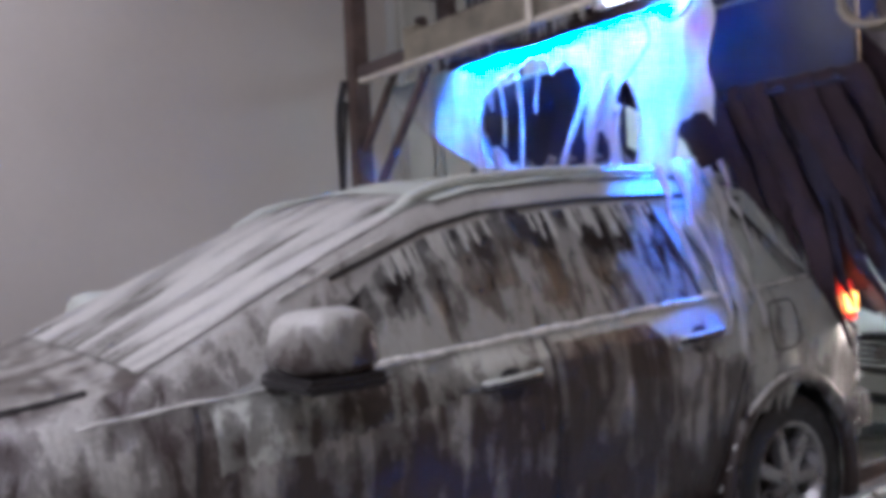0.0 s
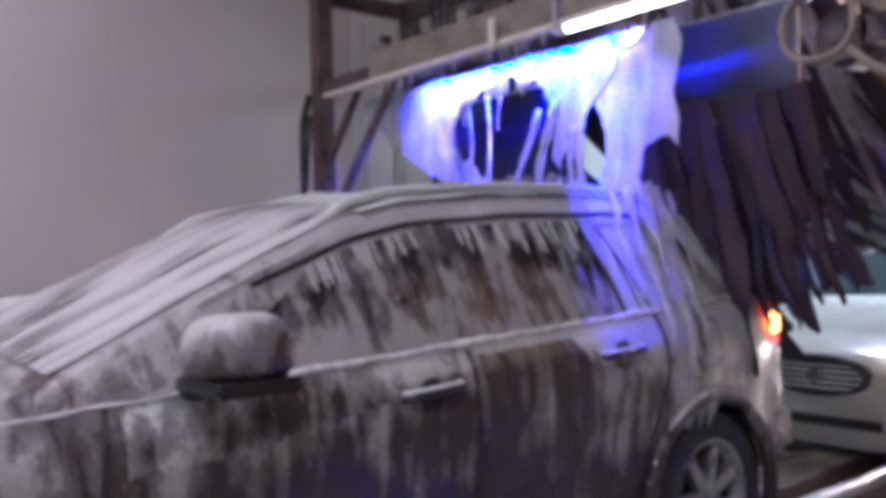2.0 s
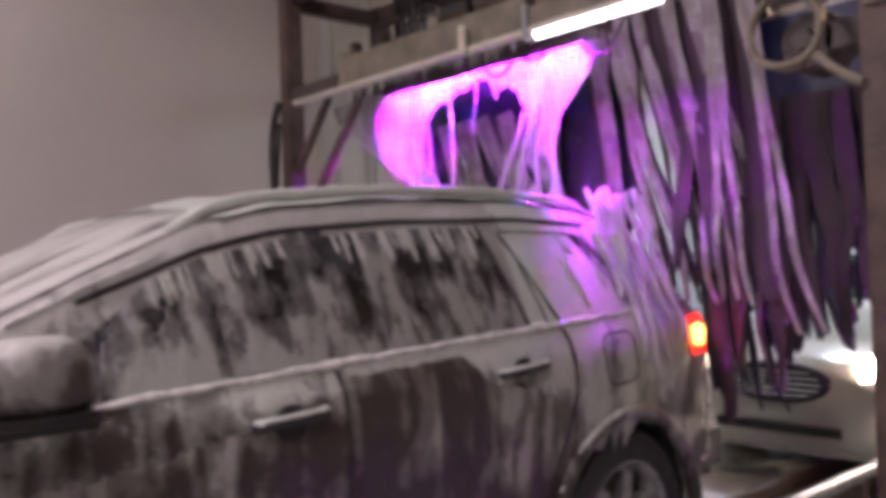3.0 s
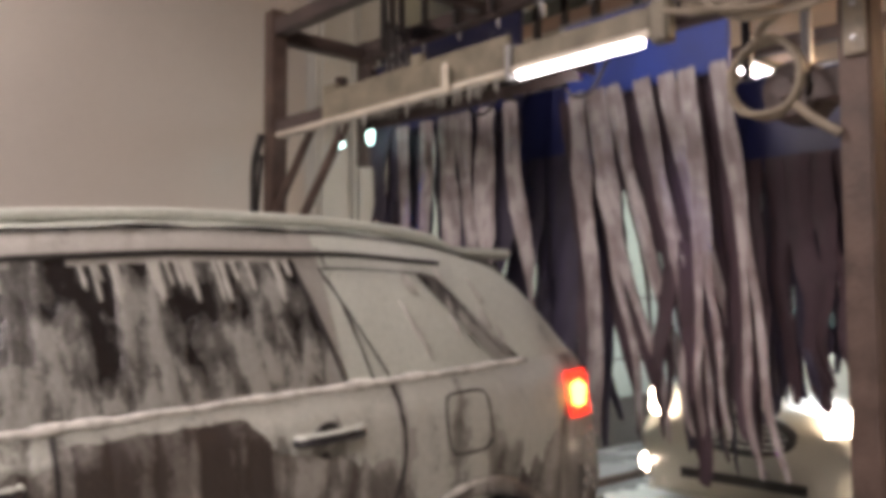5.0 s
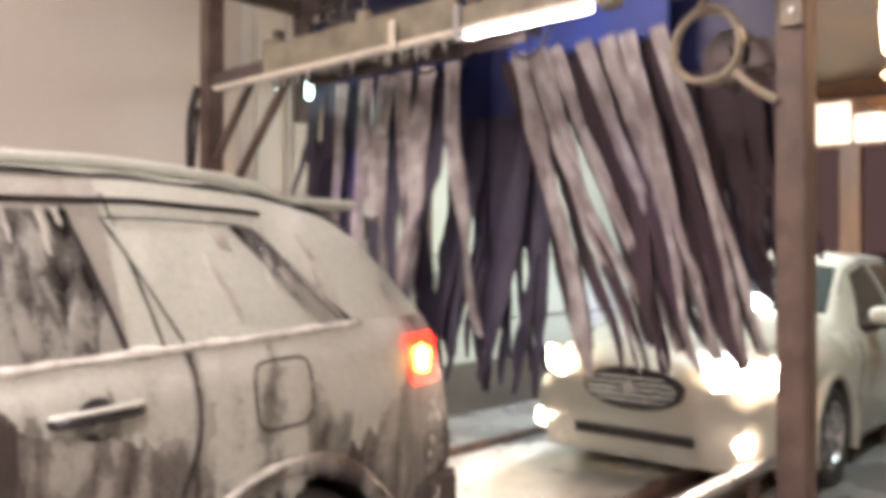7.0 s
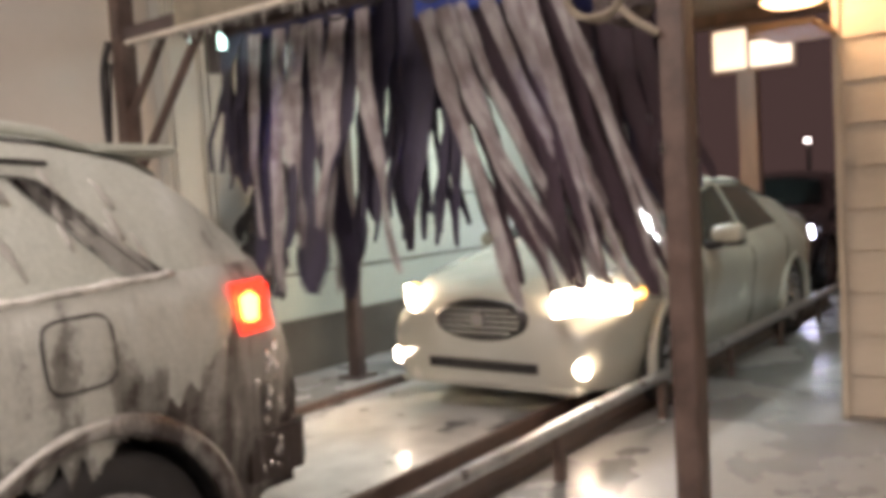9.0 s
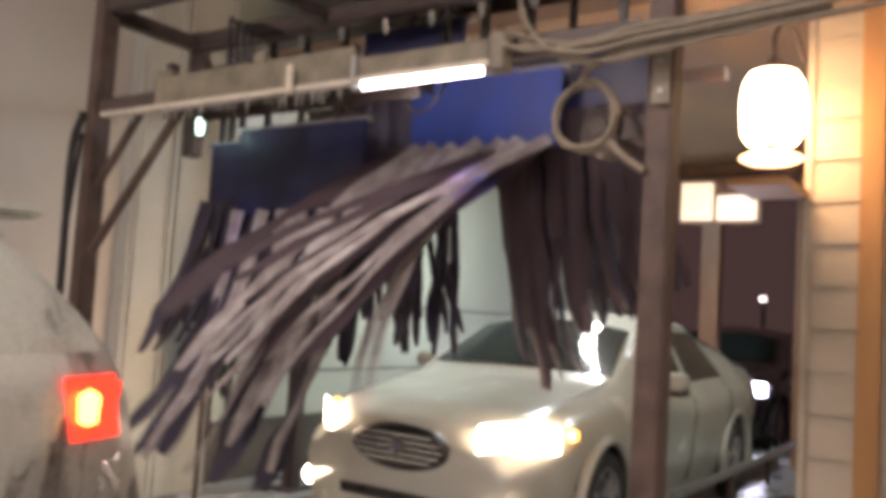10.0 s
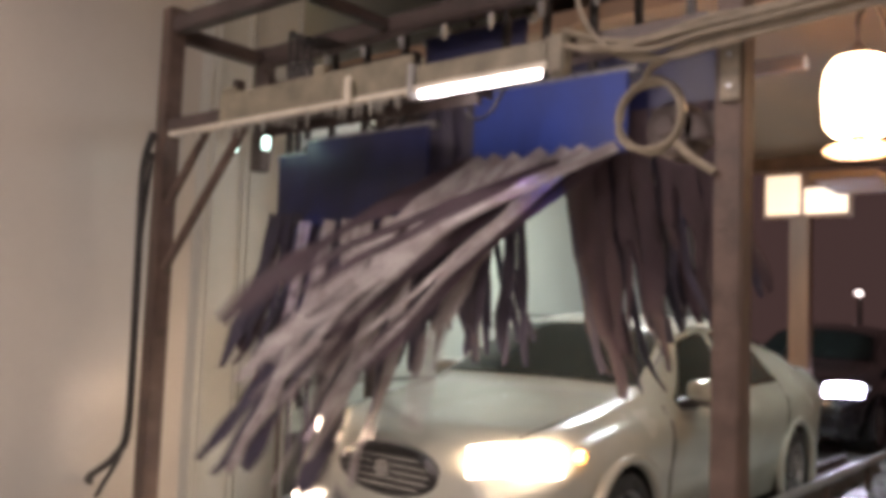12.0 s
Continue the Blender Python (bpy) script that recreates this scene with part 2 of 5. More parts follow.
def curve_pts(ctrl, n=8):
    """Catmull-Rom points through the control points."""
    c = [Vector(p) for p in ctrl]
    c = [c[0] * 2 - c[1]] + c + [c[-1] * 2 - c[-2]]
    out = []
    for i in range(1, len(c) - 2):
        for k in range(n):
            t = k / n
            out.append(0.5 * ((2 * c[i]) + (c[i + 1] - c[i - 1]) * t + (2 * c[i - 1] - 5 * c[i] + 4 * c[i + 1] - c[i + 2]) * t * t
                              + (3 * c[i] - c[i - 1] - 3 * c[i + 1] + c[i + 2]) * t ** 3))
    out.append(c[-2])
    return out


def grid_mesh(rows):
    """A sheet from rows of points."""
    bm = bmesh.new()
    vs = [[bm.verts.new(p) for p in row] for row in rows]
    for A, B in zip(vs, vs[1:]):
        for k in range(len(A) - 1):
            bm.faces.new((A[k], A[k + 1], B[k + 1], B[k]))
    return bm


def lathe(profile, axis="z", n=24, at=(0, 0, 0)):
    bm = bmesh.new()
    rings = []
    for r, h in profile:
        ring = []
        for k in range(n):
            a = 2 * math.pi * k / n
            c, s = r * math.cos(a), r * math.sin(a)
            p = {"z": (c, s, h), "y": (c, h, s), "x": (h, c, s)}[axis]
            ring.append(bm.verts.new(Vector(p) + Vector(at)))
        rings.append(ring)
    for A, B in zip(rings, rings[1:]):
        for k in range(n):
            bm.faces.new((A[k], A[(k + 1) % n], B[(k + 1) % n], B[k]))
    bm.faces.new(rings[0])
    bm.faces.new(rings[-1])
    return bm


def structure(name, bm, material, label, category):
    return tagged(part(name, bm, material), label, category, "", "structure")


# ---- the wash bay ----
structure("floor", box(-12, 14, -3, 5.4, -0.25, 0), M["floor"], "wet grey concrete floor of the wash bay with pale foam", "floor")
structure("wall_north", box(-12, 3.42, 5.1, 5.35, 0, 4.7), M["wall"], "smooth beige-grey painted wall of the wash bay", "wall")
structure("wall_north_panel", box(3.42, 4.22, 4.98, 5.35, 0, 4.7), M["wall_pale"], "pale ribbed wall panel beside the steel frame", "wall")
structure("wall_north_rear", box(4.22, 14, 5.1, 5.35, 0, 4.7), M["wall_green"], "greenish white panelled wall behind the curtains", "wall")
structure("wall_south", box(-12, 4.97, -3.2, -3, 0, 4.7), M["wall"], "plain painted wall behind the viewer", "wall")
structure("wall_west", box(-12.2, -12, -3.2, 5.35, 0, 4.7), M["wall"], "plain painted end wall", "wall")
structure("ceiling", box(-12.2, 14, -3.2, 5.35, 4.7, 4.9), M["ceiling"], "dark brown ceiling", "ceiling")
structure("dado", box(4.22, 9.6, 5.06, 5.1, 0, 0.46), M["dado"], "dark band along the foot of the rear wall", "skirting")
for i, z in enumerate((0.82, 1.42)):
    structure("wall_trim", box(4.22, 9.6, 5.09, 5.1, z, z + 0.02), M["dado"], "dark seam of the wall panels", "trim")
for x in (3.46, 3.72, 3.78, 4.18):
    structure("wall_rib", box(x, x + 0.03, 4.955, 4.98, 0, 4.7), M["wall_pale"], "raised rib of the pale wall panel", "trim")

structure("soffit", box(4.6, 9.6, -3.0, 5.1, 3.3, 3.4), M["soffit"], "low dark brown soffit over the rear of the lane", "ceiling")
# entrance end
ent = structure("wall_east", box(9.6, 9.8, -3.2, 2.0, 0, 4.7), M["brown_wood"], "dark brown entrance wall with a lit transom", "wall")
structure("entrance_lintel", box(9.6, 9.8, 2.0, 5.1, 3.15, 4.7), M["brown_wood"], "dark lintel over the entrance", "wall")
structure("entrance_post", box(9.45, 9.6, 2.78, 2.98, 0, 3.1), M["brown_wood"], "brown wooden post of the entrance", "post")
tr = thing("transom_light", "cream lit transom panel over the entrance", "window")
part("pane", box(9.40, 9.44, 2.86, 3.22, 2.62, 3.05, 0.01), M["transom"], tr)
part("pane", box(9.40, 9.44, 2.38, 2.82, 2.62, 2.9, 0.01), M["transom"], tr)
part("frame", box(9.44, 9.47, 2.34, 3.26, 2.58, 3.09), M["brown_wood"], tr)

# outside the entrance
structure("ground", box(14, 60, -20, 25, -0.27, -0.02), M["floor"], "dark wet ground outside the entrance", "ground")
for y, z in ((3.85, 2.02), (3.42, 1.36)):
    sl = thing("street_lamp", "distant street lamp with a small bright head", "lamp", "street lamps")
    part("pole", tube([(16, y, -0.02), (16, y, z)], 0.04, 8), M["steel"], sl)
    part("head", lathe([(0.0, -0.04), (0.04, -0.04), (0.06, 0.0), (0.03, 0.04), (0.0, 0.04)], "z", 12, (15.93, y, z)), M["far_lamp"], sl)

# siding wall: lapped boards on a backing
siding = structure("siding_wall", box(5.0, 5.2, -3.2, 0.97, 0, 4.7), M["siding"], "tan lapped siding wall lit by a warm lantern", "wall")
bm = grid_mesh([[(4.975, 0.97, 0), (4.975, -1.2, 0)], [(4.998, 0.97, 0.236), (4.998, -1.2, 0.236)], [(5.0, 0.97, 0.236), (5.0, -1.2, 0.236)], [(5.0, 0.97, 0), (5.0, -1.2, 0)]])
first = part("board", bm, M["siding"], siding)
first.location.z = 0.02
for i in range(1, 19):
    o = new("board", first.data)
    o.parent = siding
    o.location.z = 0.02 + 0.236 * i
structure("corner_trim", box(4.92, 4.972, 0.60, 0.72, 0, 4.7, 0.006), M["trim"], "orange-brown wooden corner trim on the siding", "trim")
structure("edge_trim", box(4.955, 5.2, 0.97, 1.01, 0, 4.7, 0.006), M["siding"], "tan edge board of the siding wall", "trim")

# ceiling fixtures
def ceiling_fixture(x, y):
    f = thing("ceiling_light", "long fluorescent ceiling fixture with bare tubes", "lamp", "ceiling fixtures")
    part("housing", box(x - 1.25, x + 1.25, y - 0.12, y + 0.12, 4.62, 4.7, 0.01), M["cream"], f)
    for dy in (-0.06, 0.06):
        part("tube", tube([(x - 1.2, y + dy, 4.59), (x + 1.2, y + dy, 4.59)], 0.018), M["ceil_tube"], f)


for lx in (-4.2, -0.8):
    ceiling_fixture(lx, 3.0)
    ceiling_fixture(lx, -0.6)

# thin foam lying in the wheel track, ragged, with bare patches
bm = bmesh.new()
cells, seen = 0.05, {}


def puddle_vert(i, j):
    if (i, j) not in seen:
        x, y = 0.4 + i * cells, 2.50 + j * cells
        seen[i, j] = bm.verts.new((x + 0.018 * noise.noise(Vector((x * 9, y * 9, 1))), y + 0.018 * noise.noise(Vector((x * 9, y * 9, 5))), 0.003 + 0.005 * abs(noise.noise(Vector((x * 6, y * 6, 3))))))
    return seen[i, j]


for i in range(116):
    for j in range(30):
        x, y = 0.4 + i * cells, 2.50 + j * cells
        rim = min(1.0, 5 * min(j + 1, 30 - j) / 30, 6 * min(i + 1, 116 - i) / 116)
        if noise.noise(Vector((x * 1.1, y * 2.2, 2))) + 0.5 * noise.noise(Vector((x * 4, y * 6, 9))) < 0.42 - 0.95 * rim:
            continue
        bm.faces.new((puddle_vert(i, j), puddle_vert(i + 1, j), puddle_vert(i + 1, j + 1), puddle_vert(i, j + 1)))
tagged(part("floor_foam", bm, M["puddle"], None, "", True), "thin white foam lying on the wet lane floor", "foam", "", "stuff")

# conveyor
conv = thing("conveyor", "wet steel conveyor track with a tubular guide rail", "conveyor")
part("bed", box(-12, 9.5, 2.08, 2.46, 0.0, 0.05, 0.008), M["rust"], conv)
for y in (2.12, 2.42):
    part("flange", box(-12, 9.5, y - 0.02, y + 0.02, 0.05, 0.13, 0.006), M["rust"], conv)
part("guide_rail", tube([(-12, 1.92, 0.26), (9.5, 1.92, 0.26)], 0.035, 12), M["galv"], conv, "wet galvanised guide rail")
for i in range(13):
    x = -6.7 + i * 1.25
    part("rail_post", box(x - 0.03, x + 0.03, 1.90, 1.94, 0, 0.25), M["rust"], conv)
rail = thing("far_guide_rail", "low steel rail along the far wheel track", "rail")
part("rail", box(-12, 9.5, 4.06, 4.11, 0.0, 0.06, 0.01), M["rust"], rail)

# ---- the steel frame ----
GX, FY, NY = 2.78, 4.46, 1.09
fr = thing("wash_frame", "rust-brown steel gantry frame spanning the wash lane", "frame")
part("post", box(GX - 0.055, GX + 0.055, FY - 0.05, FY + 0.05, 0, 3.18, 0.008), M["rust"], fr)
part("post", box(GX + 0.035, GX + 0.145, NY - 0.05, NY + 0.05, 0, 3.18, 0.008), M["rust"], fr)
part("post", box(3.42, 3.52, FY - 0.05, FY + 0.05, 2.3, 3.12, 0.008), M["steel"], fr)
part("base_plate", box(GX - 0.13, GX + 0.13, FY - 0.12, FY + 0.12, 0.0, 0.02), M["rust"], fr)
part("base_plate", box(GX - 0.05, GX + 0.22, NY - 0.12, NY + 0.12, 0.0, 0.02), M["rust"], fr)
part("top_beam", box(GX - 0.045, GX + 0.045, NY + 0.05, FY - 0.05, 3.02, 3.12, 0.008), M["steel"], fr)
part("rear_top_beam", box(3.40, 3.50, NY, FY - 0.05, 3.0, 3.1, 0.008), M["steel"], fr)
part("side_beam", box(GX + 0.055, 3.42, FY - 0.04, FY + 0.04, 2.99, 3.08, 0.006), M["steel"], fr)
part("side_beam", box(GX + 0.145, 3.40, NY - 0.04, NY + 0.04, 2.99, 3.08, 0.006), M["steel"], fr)
part("lower_beam", box(GX - 0.04, GX + 0.05, NY + 0.05, FY - 0.05, 2.42, 2.50, 0.006), M["steel"], fr)
part("rear_lower_beam", box(3.42, 3.49, 3.1, FY - 0.05, 2.80, 2.87, 0.006), M["steel"], fr)
part("brace", tube([(GX, 4.41, 2.00), (GX, 4.05, 2.42)], 0.026, 8), M["rust"], fr)
part("brace", tube([(GX, 4.41, 1.62), (GX, 3.70, 2.42)], 0.028, 8), M["rust"], fr)
part("bracket", box(2.86, 3.42, 3.28, 3.34, 3.02, 3.08), M["steel"], fr)
part("bracket", box(2.86, 3.42, 1.95, 2.0, 3.02, 3.08), M["steel"], fr)
part("pipe", tube(curve_pts([(GX - 0.09, 4.47, 2.42), (GX - 0.11, 4.52, 2.2), (GX - 0.10, 4.53, 1.7), (GX - 0.08, 4.55, 0.75), (GX - 0.06, 4.7, 0.52), (GX - 0.05, 5.0, 0.35), (GX, 5.08, 0.3)]), 0.022, 8), M["black"], fr, "black cable running down the post")
part("pipe", tube(curve_pts([(GX - 0.07, 4.50, 2.3), (GX - 0.09, 4.55, 1.6), (GX - 0.05, 4.6, 0.7), (GX, 5.0, 0.22)]), 0.014, 8), M["black"], fr)

post2 = thing("rear_post", "dark steel post of the next wash arch", "post")
part("post", box(4.66, 4.76, 4.5, 4.6, 0, 2.9, 0.006), M["steel"], post2)
part("foot", box(4.60, 4.82, 4.44, 4.66, 0, 0.02), M["steel"], post2)
part("arm", box(4.67, 4.75, 1.4, 4.5, 2.82, 2.9, 0.006), M["steel"], post2)

# light bar and foam channel under the lower beam
ch = thing("foam_channel", "limed steel foam channel with a dripping lower lip", "channel")
part("channel", box(GX - 0.075, GX - 0.045, 2.46, 3.86, 2.40, 2.56, 0.008), M["olive"], ch)
part("lip", box(GX - 0.10, GX - 0.044, 2.46, 4.30, 2.375, 2.40, 0.004), M["cream"], ch, "cream wet lip")
part("end_box", box(GX - 0.085, GX - 0.044, 3.02, 3.10, 2.54, 2.60, 0.006), M["olive"], ch)
part("end_box", box(GX - 0.085, GX - 0.044, 3.72, 3.84, 2.55, 2.59, 0.006), M["olive"], ch)
for i in range(44):
    y = 2.5 + i * 0.039 + random.uniform(-0.02, 0.02)
    part("drip", tube([(GX - 0.09, y, 2.38), (GX - 0.09, y + 0.004, 2.38 - random.uniform(0.02, 0.085))], [random.uniform(0.004, 0.009), 0.002], 6), M["drip"], ch)
tl = thing("tube_fixture", "fluorescent tube fixture with a bright tube on the beam", "lamp")
part("housing", box(GX - 0.10, GX - 0.044, 1.74, 2.42, 2.385, 2.49, 0.01), M["olive"], tl)
part("reflector", box(GX - 0.112, GX - 0.100, 1.74, 2.42, 2.372, 2.40, 0.003), M["cream"], tl)
part("tube", tube([(GX - 0.095, 1.78, 2.362), (GX - 0.095, 2.38, 2.362)], 0.017), M["tube"], tl)
part("cap", box(GX - 0.115, GX - 0.05, 1.66, 1.74, 2.345, 2.50, 0.01), M["olive"], tl)
part("cap", box(GX - 0.115, GX - 0.05, 2.42, 2.45, 2.345, 2.50, 0.006), M["galv"], tl)
clip = thing("pipe_clip", "white plastic clip on the beam", "clip")
part("clip", box(GX - 0.12, GX - 0.10, 2.80, 2.84, 2.36, 2.50, 0.006), M["cream"], clip)

# stand-in for a colour-changing light bar: a drum with coloured glowing faces
DY0, DY1 = 2.24, 3.64
DX, DZ = GX + 0.115, 2.447
# housing, lips, baffle and louvres are added to mask and shape the light
hs = thing("lamp_housing", "added slotted housing that shapes the colour lamp's light", "housing")
for q in (-1, 1):
    part("side", box(DX + q * 0.062 - 0.004, DX + q * 0.062 + 0.004, DY0 - 0.03, DY1 + 0.03, 2.395, 2.53), M["steel"], hs)
    part("lip", box(DX + q * 0.0375 - 0.0205, DX + q * 0.0375 + 0.0205, DY0 - 0.03, DY1 + 0.03, 2.395, 2.399), M["steel"], hs)
    if q > 0:
        continue
    part("baffle", box(DX + q * 0.026 - 0.002, DX + q * 0.026 + 0.002, DY0 - 0.03, DY1 + 0.03, 2.338, 2.395), M["steel"], hs, "added baffle that screens the lamp slot")
for y in (DY0 - 0.034, DY1 + 0.034):
    part("end_plate", box(DX - 0.066, DX + 0.066, y - 0.004, y + 0.004, 2.372, 2.538), M["steel"], hs)
for k in range(8):
    y = DY0 - 0.005 + 0.20 * k
    part("louvre", box(DX - 0.024, DX + 0.024, y - 0.001, y + 0.001, 2.345, 2.394), M["steel"], hs)
part("lid", box(DX - 0.066, DX + 0.066, DY0 - 0.03, DY1 + 0.03, 2.53, 2.538), M["steel"], hs)
COLOURS = [((0.02, 0.18, 1.0), 1.5), ((0.60, 0.02, 1.0), 1.1), ((0.22, 0.14, 1.0), 1.1), ((1.0, 0.018, 0.01), 0.7), ((0.002, 1.0, 0.24), 0.42), ((0.035, 0.042, 1.0), 1.8), ((1.0, 0.66, 0.24), 0.55), None, None, None]
LED = 10000.0
drum = thing("colour_lamp_drum", "turning drum of glowing faces standing in for the colour-changing light bar", "lamp")
drum.matrix_basis = pose(DX, (DY0 + DY1) / 2, DZ)
hl = (DY1 - DY0) / 2
part("core", tube([(0, -hl, 0), (0, hl, 0)], 0.030, 8), M["black"], drum)
for i, c in enumerate(COLOURS):
    a = math.radians(36 * i)
    # face i looks down when the drum is turned by 36 * i degrees
    m = Matrix.Rotation(a, 4, "Y")
    bm = box(-0.0105, 0.0105, -hl, hl, -0.040, -0.034)
    bm.transform(m)
    part("face", bm, glow("coloured_face", c[0], LED * c[1]) if c else M["black"], drum)
    bm = box(-0.0012, 0.0012, -hl, hl, -0.050, -0.028)
    bm.transform(Matrix.Rotation(a + math.radians(18), 4, "Y"))
    part("fin", bm, M["black"], drum)

# hoses and small fittings on the near side of the frame
coil = thing("hose_coil", "tan hose coiled in a ring on the frame", "hose")
pts = []
for k in range(60):
    a = 2 * math.pi * k / 20
    pts.append((2.82 - 0.012 * (k / 20), 1.375 + 0.125 * math.cos(a), 2.17 + (0.13 + 0.008 * math.sin(k)) * math.sin(a)))
part("coil", tube(pts, 0.012, 8), M["hose"], coil)
part("tail", tube(curve_pts([(2.80, 1.40, 2.30), (2.76, 1.34, 2.345), (2.73, 1.18, 2.385), (2.73, 0.95, 2.41), (2.74, 0.5, 2.45)]), 0.015, 8), M["hose"], coil)
part("tail", tube(curve_pts([(2.77, 1.26, 2.06), (2.78, 1.2, 2.0), (2.8, 1.13, 1.95)]), 0.016, 8), M["hose"], coil)
cab = thing("slack_cable", "slack tan cable hanging from the top beam", "cable")
part("cable", tube(curve_pts([(2.70, 1.63, 3.05), (2.69, 1.625, 2.66), (2.69, 1.57, 2.50), (2.69, 1.46, 2.39), (2.69, 1.33, 2.345), (2.69, 1.12, 2.365), (2.70, 0.92, 2.385), (2.72, 0.4, 2.42)]), 0.011, 8), M["hose"], cab)
part("sleeve", tube([(2.70, 1.63, 3.02), (2.692, 1.626, 2.66)], 0.020, 8), M["cream"], cab)
for k, (dz, y0) in enumerate(((0.015, 1.52), (0.045, 1.66), (-0.015, 1.44), (0.07, 1.58))):
    hz = thing("supply_hose", "slack tan supply hose slung along the beam", "hose", "supply hoses")
    x = 2.655 + 0.016 * k
    part("hose", tube(curve_pts([(2.735, y0 + 0.12, 2.46 + dz), (x, y0, 2.40 + dz), (x, y0 - 0.20, 2.355 + dz), (x, 1.12, 2.37 + dz * 1.4 - 0.01 * (k % 2)), (x, 0.88, 2.39 + dz), (x + 0.02, 0.3, 2.44 + dz)]), 0.010 + 0.002 * (k % 2), 8), M["hose"], hz)
mot = thing("drive_motor", "dark round drive motor behind the hose coil", "motor")
part("body", lathe([(0.0, -0.09), (0.09, -0.09), (0.11, -0.05), (0.11, 0.07), (0.06, 0.09), (0.0, 0.09)], "x", 20, (3.02, 1.36, 2.15)), M["steel"], mot, smooth=False)
part("boss", lathe([(0.0, -0.13), (0.035, -0.13), (0.04, -0.09), (0.0, -0.09)], "x", 16, (3.02, 1.36, 2.15)), M["steel"], mot)
part("bracket", box(2.93, 3.10, 1.14, 1.30, 2.10, 2.20, 0.006), M["steel"], mot)
for y, z in ((4.02, 2.33), (3.72, 2.32)):
    g = thing("indicator_lamp", "small green-white lamp under the beam", "lamp", "indicator lamps")
    part("lens", lathe([(0.0, -0.05), (0.014, -0.045), (0.018, 0), (0.016, 0.04), (0.0, 0.045)], "z", 12, (GX + 0.42, y + 0.35, z + 0.10)), M["teal"], g)
    part("holder", box(GX + 0.39, GX + 0.45, y + 0.32, y + 0.38, z + 0.145, z + 0.50, 0.004), M["steel"], g)
def soffit_light(y):
    f = thing("work_light", "bright white twin tube fixture under the soffit", "lamp", "soffit fixtures")
    for dy in (-0.045, 0.045):
        part("tube", tube([(6.32, y + dy, 3.225), (6.92, y + dy, 3.225)], 0.016), M["white_lamp"], f)
    part("case", box(6.27, 6.97, y - 0.1, y + 0.1, 3.25, 3.3, 0.008), M["cream"], f)


soffit_light(3.3)
# unseen fixture made up to go with the added near lamp
soffit_light(0.75)

# pipes and fittings over the lower beam
pip = thing("spray_pipe", "dark spray pipe with nozzles along the top beam", "pipe")
part("pipe", tube(curve_pts([(3.32, 4.3, 2.94), (3.32, 3.4, 2.93), (3.30, 2.6, 2.95), (3.32, 1.3, 2.94)]), 0.022, 8), M["steel"], pip)
for k in range(9):
    y = 1.6 + 0.3 * k
    part("nozzle", lathe([(0.0, -0.06), (0.010, -0.06), (0.018, -0.02), (0.018, 0.02), (0.0, 0.02)], "z", 10, (3.32, y, 2.91)), M["galv"], pip)
val = thing("valve_block", "dark valve block with short hoses on the beam", "valve")
part("block", box(2.83, 2.97, 3.30, 3.52, 2.52, 2.62, 0.01), M["steel"], val)
for k in range(4):
    y = 3.33 + 0.055 * k
    part("stem", lathe([(0.0, 0.0), (0.016, 0.0), (0.016, 0.06), (0.022, 0.065), (0.022, 0.08), (0.0, 0.08)], "z", 10, (2.88, y, 2.62)), M["black"], val)
    part("hose", tube(curve_pts([(2.88, y, 2.69), (2.92, y + 0.05, 2.82 + 0.03 * k), (3.05, y + 0.12, 2.9), (3.30, y + 0.2, 2.94)]), 0.010, 6), M["black"], val)
loops = thing("cable_loops", "black cable loops hanging under the beam", "cable")
for k, (y, d) in enumerate(((2.95, 0.10), (2.72, 0.07), (2.35, 0.12))):
    part("cable", tube(curve_pts([(2.9, y, 2.42), (2.92, y - 0.05, 2.42 - d), (2.93, y - 0.15, 2.40 - d * 0.8), (2.92, y - 0.25, 2.42)]), 0.008, 6), M["black"], loops)

# fittings on the rear wall and the near post
hw = thing("wall_valve", "black valve box with a looped hose on the rear wall", "valve")
part("box", box(4.50, 4.66, 5.0, 5.09, 1.56, 1.74, 0.01), M["black"], hw)
part("hose", tube(curve_pts([(4.66, 5.03, 1.66), (4.74, 5.02, 1.74), (4.80, 5.02, 1.62), (4.72, 5.02, 1.50), (4.58, 5.02, 1.44), (4.40, 5.03, 1.42)]), 0.012, 8), M["black"], hw)
part("hose", tube(curve_pts([(4.52, 5.03, 1.56), (4.46, 5.02, 1.46), (4.30, 5.03, 1.36)]), 0.010, 8), M["black"], hw)
pp = thing("post_plate", "pale painted bracket plate bolted to the near post", "bracket")
part("plate", box(GX + 0.015, GX + 0.033, 1.045, 1.115, 2.19, 2.40, 0.004), M["hose"], pp)
for z in (2.24, 2.35):
    part("bolt", lathe([(0.0, -0.008), (0.010, -0.008), (0.010, 0.0), (0.0, 0.0)], "x", 8, (GX + 0.014, 1.08, z)), M["galv"], pp)

# lantern at the siding's edge
lan = thing("wall_lantern", "glowing warm glass jar lantern on a curved hook", "lamp")
LX, LY, LZ = 4.55, 1.10, 2.60
part("jar", lathe([(0.0, -0.20), (0.12, -0.20), (0.155, -0.15), (0.165, 0.0), (0.155, 0.12), (0.12, 0.18), (0.0, 0.19)], "z", 24, (LX, LY, LZ)), M["jar"], lan, smooth=True)
part("cap", lathe([(0.0, 0.185), (0.05, 0.185), (0.045, 0.23), (0.02, 0.27), (0.0, 0.27)], "z", 20, (LX, LY, LZ)), M["steel"], lan)
